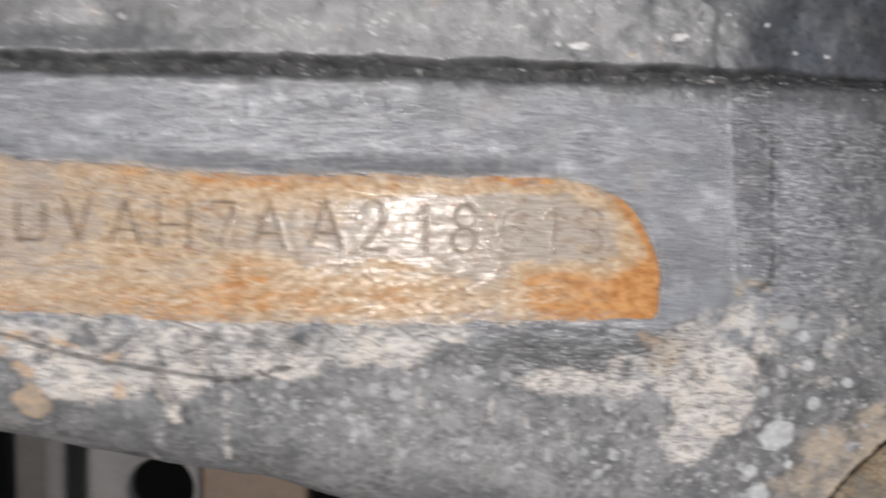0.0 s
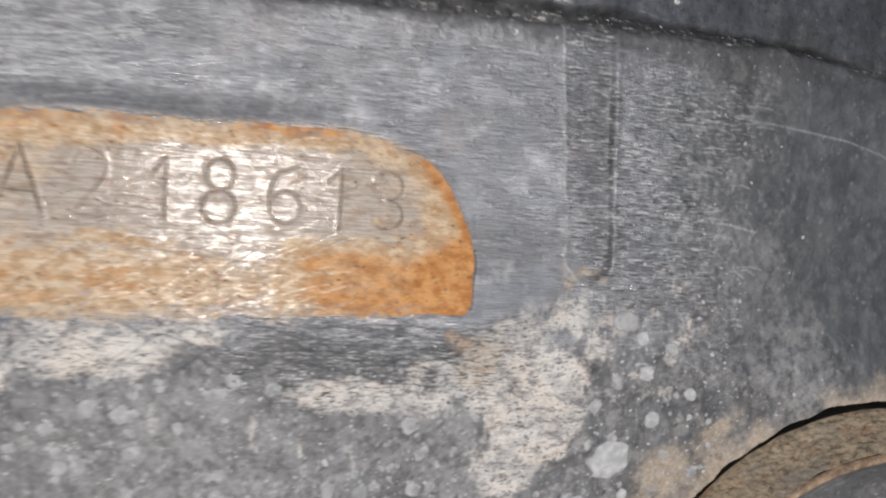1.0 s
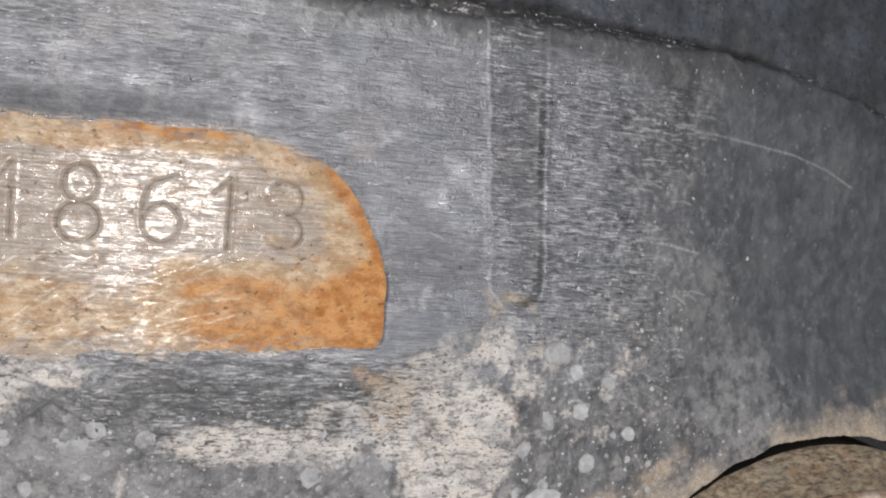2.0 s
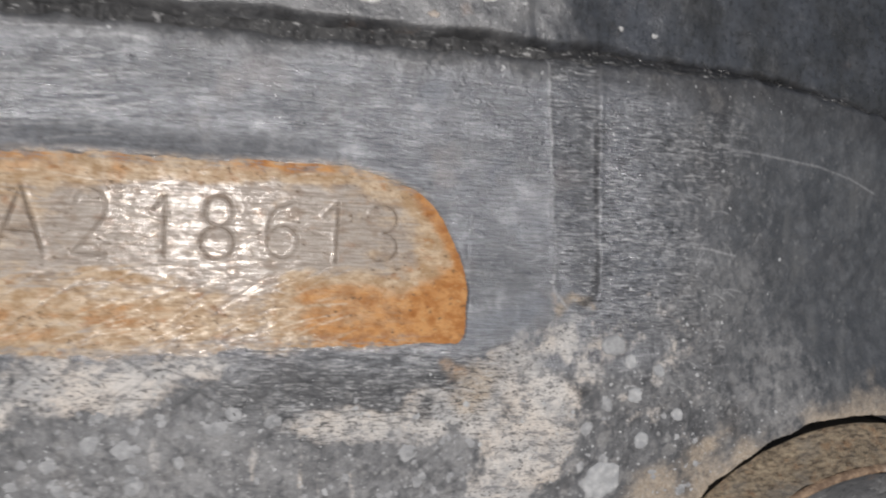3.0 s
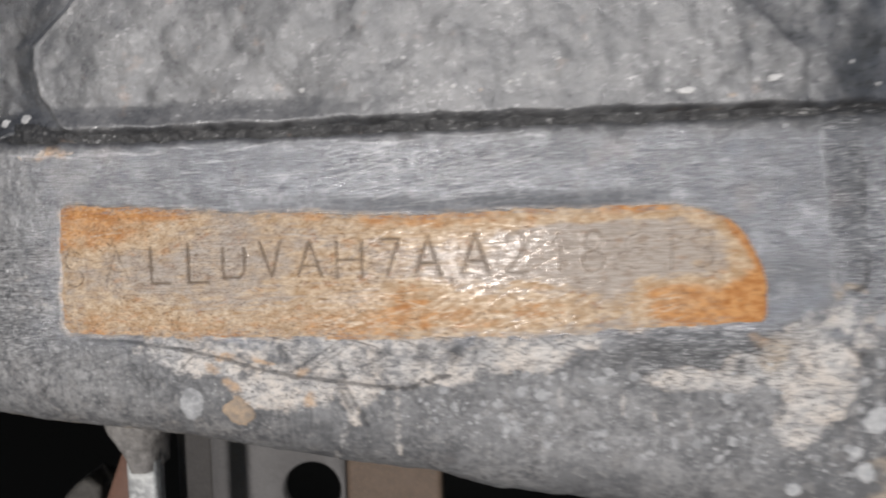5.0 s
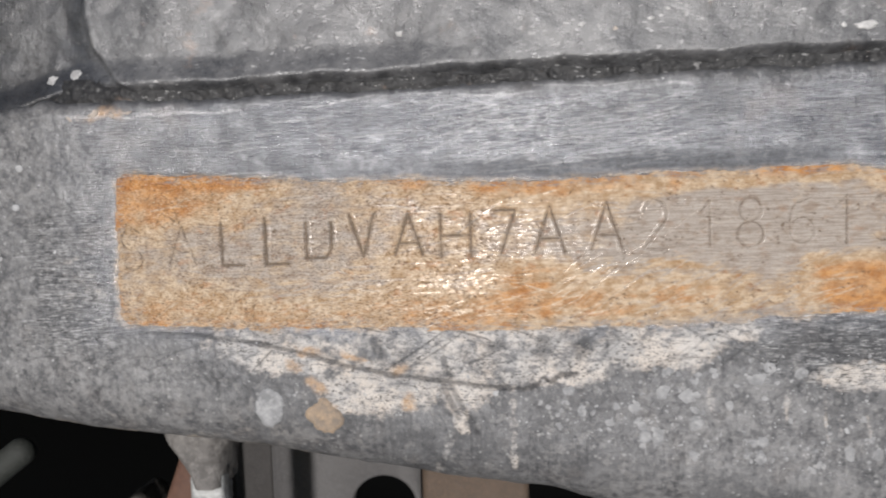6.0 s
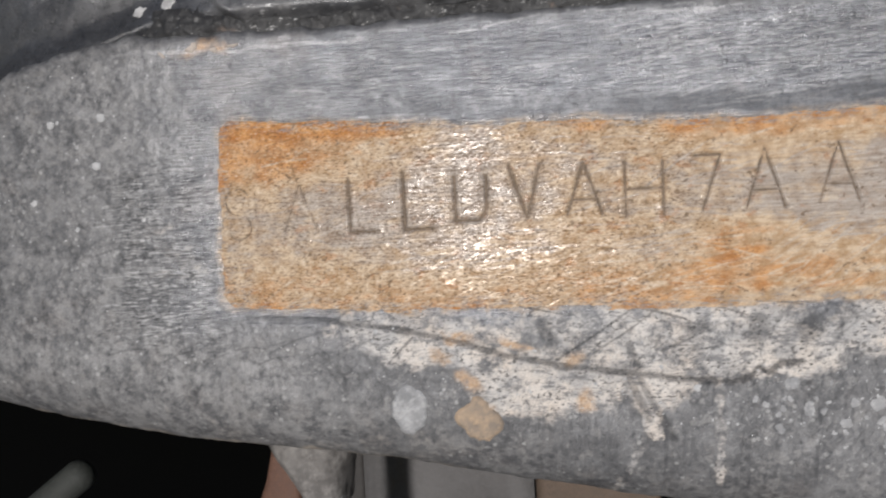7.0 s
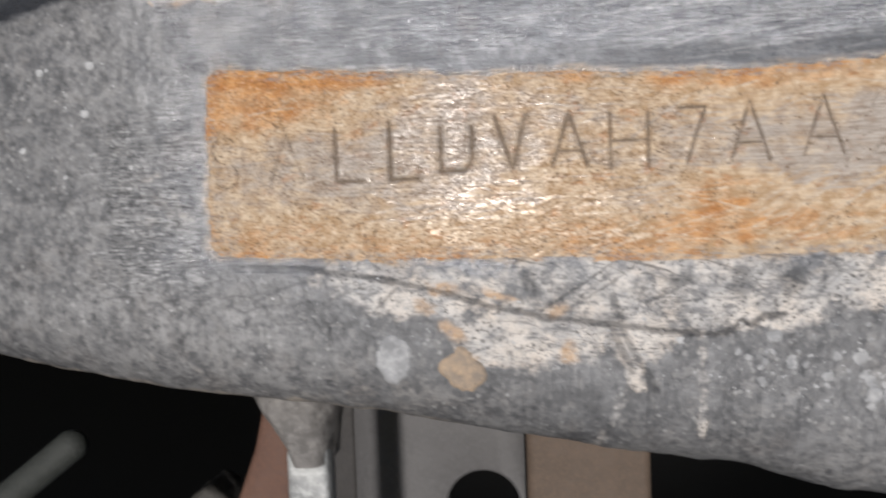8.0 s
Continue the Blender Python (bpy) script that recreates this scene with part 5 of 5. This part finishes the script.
for n, (x, z, r, flat, tilt) in enumerate([(-18.1, 43.0, 0.42, 1, 0), (-14.6, 42.8, 1.9, 0.36, -4), (-2.3, 44.5, 0.4, 1, 0), (0.9, 44.9, 1.25, 0.45, 14), (15.3, 47.5, 0.5, 0.5, 50), (20.8, 43.5, 0.35, 1, 0), (26.6, 43.3, 0.45, 0.8, 0), (-12.4, 51.4, 0.7, 0.4, -35), (-6.6, 41.8, 0.7, 0.6, 0),
                                          (-44, 46.5, 0.4, 0.8, 0), (-46.5, 45.2, 0.6, 0.5, 0), (-52, 43.8, 0.4, 0.8, 0), (-57, 44.6, 0.6, 0.6, 15), (-85, 44.5, 0.5, 0.9, 0), (-142.4, 39.9, 0.9, 0.9, 0), (-138.2, 40.6, 1.0, 0.9, 20), (-38, 49, 0.5, 0.5, 20), (-66, 50, 0.5, 0.6, 0)]):
    splash(x, z, r, 300 + n, CREAM if n in (8, 11) else CHIP, "paint_chip", flat, tilt, bracket_relief, bracket, 0.45)


def sealant():
    xs = np.arange(-200, 110.01, 0.3)
    v = np.linspace(-1, 1, 26)
    X = np.broadcast_to(xs, (len(v), len(xs)))
    Z = seam_z(xs) + 0.9 + 3.0 * v[:, None]
    deep = np.maximum(xs - 24, 0) ** 2 / 380 + (bracket_back(xs) + 1.2 * bracket_step(xs, seam_z(xs) + 4) - np.maximum(xs - 24, 0) ** 2 / 380) * smooth(-0.3, 0.6, v)[:, None]
    Y = deep + 1.3 + 0.9 * v[:, None] ** 2 - 0.45 * fbm(X, Z, 3.4, 111, 3) - 0.22 * fbm(X, Z, 0.7, 113, 2) + np.maximum(-148 - xs, 0) ** 2 / 150 + 3.0 * smooth(-136, -148, xs)
    bead = thing("seam_sealant", (-45, 2, 38), "black gritty sealant with pale grains in the seam above the rail", "sealant")
    part("bead", np.stack([X, Y, Z], -1).reshape(-1, 3), quads(*X.shape)[:, ::-1], GRIT, bead)
    # pale grains stuck in it, densest towards the right end
    rng = np.random.default_rng(31)
    n = 2600
    i, j = rng.integers(2, len(v) - 3, n), rng.integers(0, len(xs), n)
    ok = rng.random(n) < 0.2 + 0.8 * smooth(-50, 20, xs[j])
    i, j = i[ok], j[ok]
    x, y, z = X[i, j], Y[i, j], Z[i, j]
    r = np.clip(0.065 * np.exp(rng.normal(0, 0.5, len(x))), 0.04, 0.26)[:, None]
    a = np.linspace(0, 2 * np.pi, 6, endpoint=False)
    wob = 1 + 0.3 * rng.normal(size=(len(x), 6))
    rim = np.stack([x[:, None] + r * wob * np.cos(a), y[:, None] + 0.08 + 0 * a, z[:, None] + 0.7 * r * wob * np.sin(a)], -1)
    mid = np.stack([x, y - 0.06 - 0.5 * r[:, 0], z], -1)[:, None]
    k = np.arange(6)
    tri = np.stack([np.full(6, 6), (k + 1) % 6, k], -1)[None] + np.arange(len(x))[:, None, None] * 7
    tagged(part("grit", np.concatenate([rim, mid], 1).reshape(-1, 3), tri.reshape(-1, 3), GRAIN, bead, "pale sand grains"), kind="stuff")


sealant()

# ---- the round collar at the rail's lower end ----
boss = thing("bush_collar", (BOSS_X, 0, BOSS_Z - BOSS_R), "brown rusted round collar with a worn bright rim", "collar")
RING_X, RING_Z = BOSS_X - 0.6, BOSS_Z - 0.85
# the collar's outer wall, blackened to keep the gap in shade
v, f = turned([(40.5, 14), (40.5, 6), (40.5, 0.45)], RING_X, RING_Z, 320, 0.3, 131)
part("side", v, f, BLACK, boss, "side of the collar, coloured black as shade in the gap")
v, f = turned([(40.5, 0.5), (40.35, 0.1), (40.0, -0.4), (39.5, -0.9), (39.0, -1.5), (38.5, -2.1), (38.0, -2.8), (37.5, -3.5), (37.0, -4.3), (36.6, -4.9), (36.2, -5.4)], RING_X, RING_Z, 520, 0.3, 131)
v[:, 1] -= 0.35 * fbm(v[:, 0], v[:, 2], 3.0, 132, 4)
part("flange", v, f, BOSS_RUST, boss)
v, f = turned([(36.3, -5.3), (36.0, -5.9), (35.6, -6.1), (35.2, -5.9), (34.9, -5.0)], RING_X, RING_Z, 240, 0.25, 133)
part("rim", v, f, BRIGHT, boss, "bright worn steel rim")
v, f = turned([(35.0, -5.2), (34.0, -3.0), (30, 0.0), (20, 1.0), (12, 1.0), (0.01, 1.0)], RING_X, RING_Z, 160, 0.2, 135)
part("bush", v, f, SEAL, boss, "grey recessed bush face")

# ---- below the rail ----
def weld_bead():
    """A lump of weld round the top of the strap, with a hollow flank."""
    zs = np.linspace(-16.5, -31.6, 44)
    left, right = np.interp(-zs, (16.5, 21.8, 24.6, 27, 29.6, 31.6), (-136.5, -132, -130, -128.3, -126.8, -126.2)), np.interp(-zs, (16.5, 20, 25, 31.6), (-115.5, -118.3, -119.5, -120.2))
    a = np.linspace(0, np.pi, 60)
    ca, sa = np.cos(a), np.sin(a)
    X = (left + right)[:, None] / 2 - (right - left)[:, None] / 2 * np.sign(ca) * np.abs(ca) ** 0.6
    Z = np.broadcast_to(zs[:, None], X.shape)
    lump = 0.8 * fbm(X, Z, 4.0, 141, 4)
    Y = 20 - (9.5 + lump) * np.abs(sa) ** 0.6
    X = X + 0.25 * fbm(Z, Y, 3.0, 142, 3)
    return np.stack([X, Y, Z], -1).reshape(-1, 3), quads(*X.shape)


hanger = thing("hanger_strap", (-124, 16, -90), "dull zinc strap hanging from the rail", "strap")
v, f = box(-126.6, -120.4, 12, 18, -90, -29.2, 1.0)
part("strap", v, f, ZINC, hanger)
v, f = weld_bead()
part("weld", v, f, WELD, hanger, "lumpy painted weld")
panel = thing("rear_panel", (-112, 85, -120), "grey dusty steel panel with a round hole", "panel")


def holed_panel():
    cx, cz, r = -102.2, -64.2, 8.4
    x0, x1, z0, z1 = -131.5, -92.6, -120.0, -20.0
    a = np.linspace(0, 2 * np.pi, 96, endpoint=False)
    ca, sa = np.cos(a), np.sin(a)
    tx = np.where(ca > 0, (x1 - cx) / np.maximum(ca, 1e-6), (x0 - cx) / np.minimum(ca, -1e-6))
    tz = np.where(sa > 0, (z1 - cz) / np.maximum(sa, 1e-6), (z0 - cz) / np.minimum(sa, -1e-6))
    far = np.minimum(tx, tz)
    rings = [(np.full(96, r), 91.0), (np.full(96, r), 86.0), (np.full(96, r + 0.8), 85.0), (np.maximum(far * 0.5, r + 1), 85.0), (far, 85.0), (far, 91.0)]
    pts = np.concatenate([np.stack([cx + d * ca, y + 0 * a, cz + d * sa], -1) for d, y in rings])
    part("plate", pts, quads(len(rings), 96, True)[:, ::-1], GREY, panel)


holed_panel()
# a dark strip added where the strap's shadow falls
v, f = box(-142, -131.7, 86, 91, -120, -20, 1.0)
part("shade_strip", v, f, STRAP_SHADE, panel, "dark strip painted as the strap's shadow")
lug = thing("tan_lug", (-75, 88, -120), "tan dusty metal lug beside the panel", "lug")
v, f = box(-92.2, -64, 86, 110, -120, -38, 2.0)
part("block", v, f, OCHRE, lug)
block = thing("primer_block", (-148, 60, -120), "red-brown primed metal block behind the strap", "block")
v, f = prism([(-144.5, -33), (-139.3, -33), (-139.3, -120), (-172, -120), (-151.5, -55), (-146.5, -42)], 58, 63, 1.2)
part("block", v, f, BROWN, block)
stub = thing("grey_stub", (-159, 66, -120), "dull tan-grey dusty stub beside the primed block", "stub")
v, f = lumpy(*prism([(-164, -56), (-158, -50.5), (-153.5, -53.5), (-160, -72), (-172, -120), (-184, -120)], 60, 74, 1.5), 0.5, 145)
part("stub", v, f, STUB, stub)
tube = thing("grey_tube", (-230, 100, -70), "dull green-grey pipe slanting in the dark", "pipe")
p0, p1 = Vector((-929, 51, -599)), Vector((-211, 104, -54))
axis = (p1 - p0).normalized()
side, upv = axis.cross(Vector((0, 1, 0))).normalized(), None
upv = side.cross(axis)
rows = []
for k in range(33):
    c = p0.lerp(p1, min(k, 24) / 24)
    bulge = math.cos(radians(90 * max(k - 24, 0) / 8.2))
    c = c + axis * 4.2 * math.sin(radians(90 * max(k - 24, 0) / 8.2))
    for i in range(24):
        ang = 2 * math.pi * i / 24
        q = c + 4.2 * bulge * (side * math.cos(ang) + upv * math.sin(ang))
        rows.append((q.x, q.y, q.z))
part("pipe", rows, quads(33, 24, True), DULL, tube)

# ---- setting ----
def slab(name, x0, x1, y0, y1, z0, z1, material, label, category):
    v, f = box(x0, x1, y0, y1, z0, z1, 1.0)
    ob = new(name, mesh_of(name, v, f, material, False))
    return tagged(ob, label, category, kind="structure")


# near-black sheets stand in for the dark depth; the upper one is unseen
slab("backdrop", -1500, 1200, 900, 920, -600, 500, UNLIT, "near-black sheet in place of the unlit depth behind the rail", "underbody")
slab("ceiling", -1500, 1200, 14, 900, 101, 108, UNLIT, "unseen near-black sheet closing off the space above the bracket", "underbody")
slab("ground", -6000, 6000, -6000, 6000, -620, -600, CONCRETE, "oil-stained concrete floor", "floor")
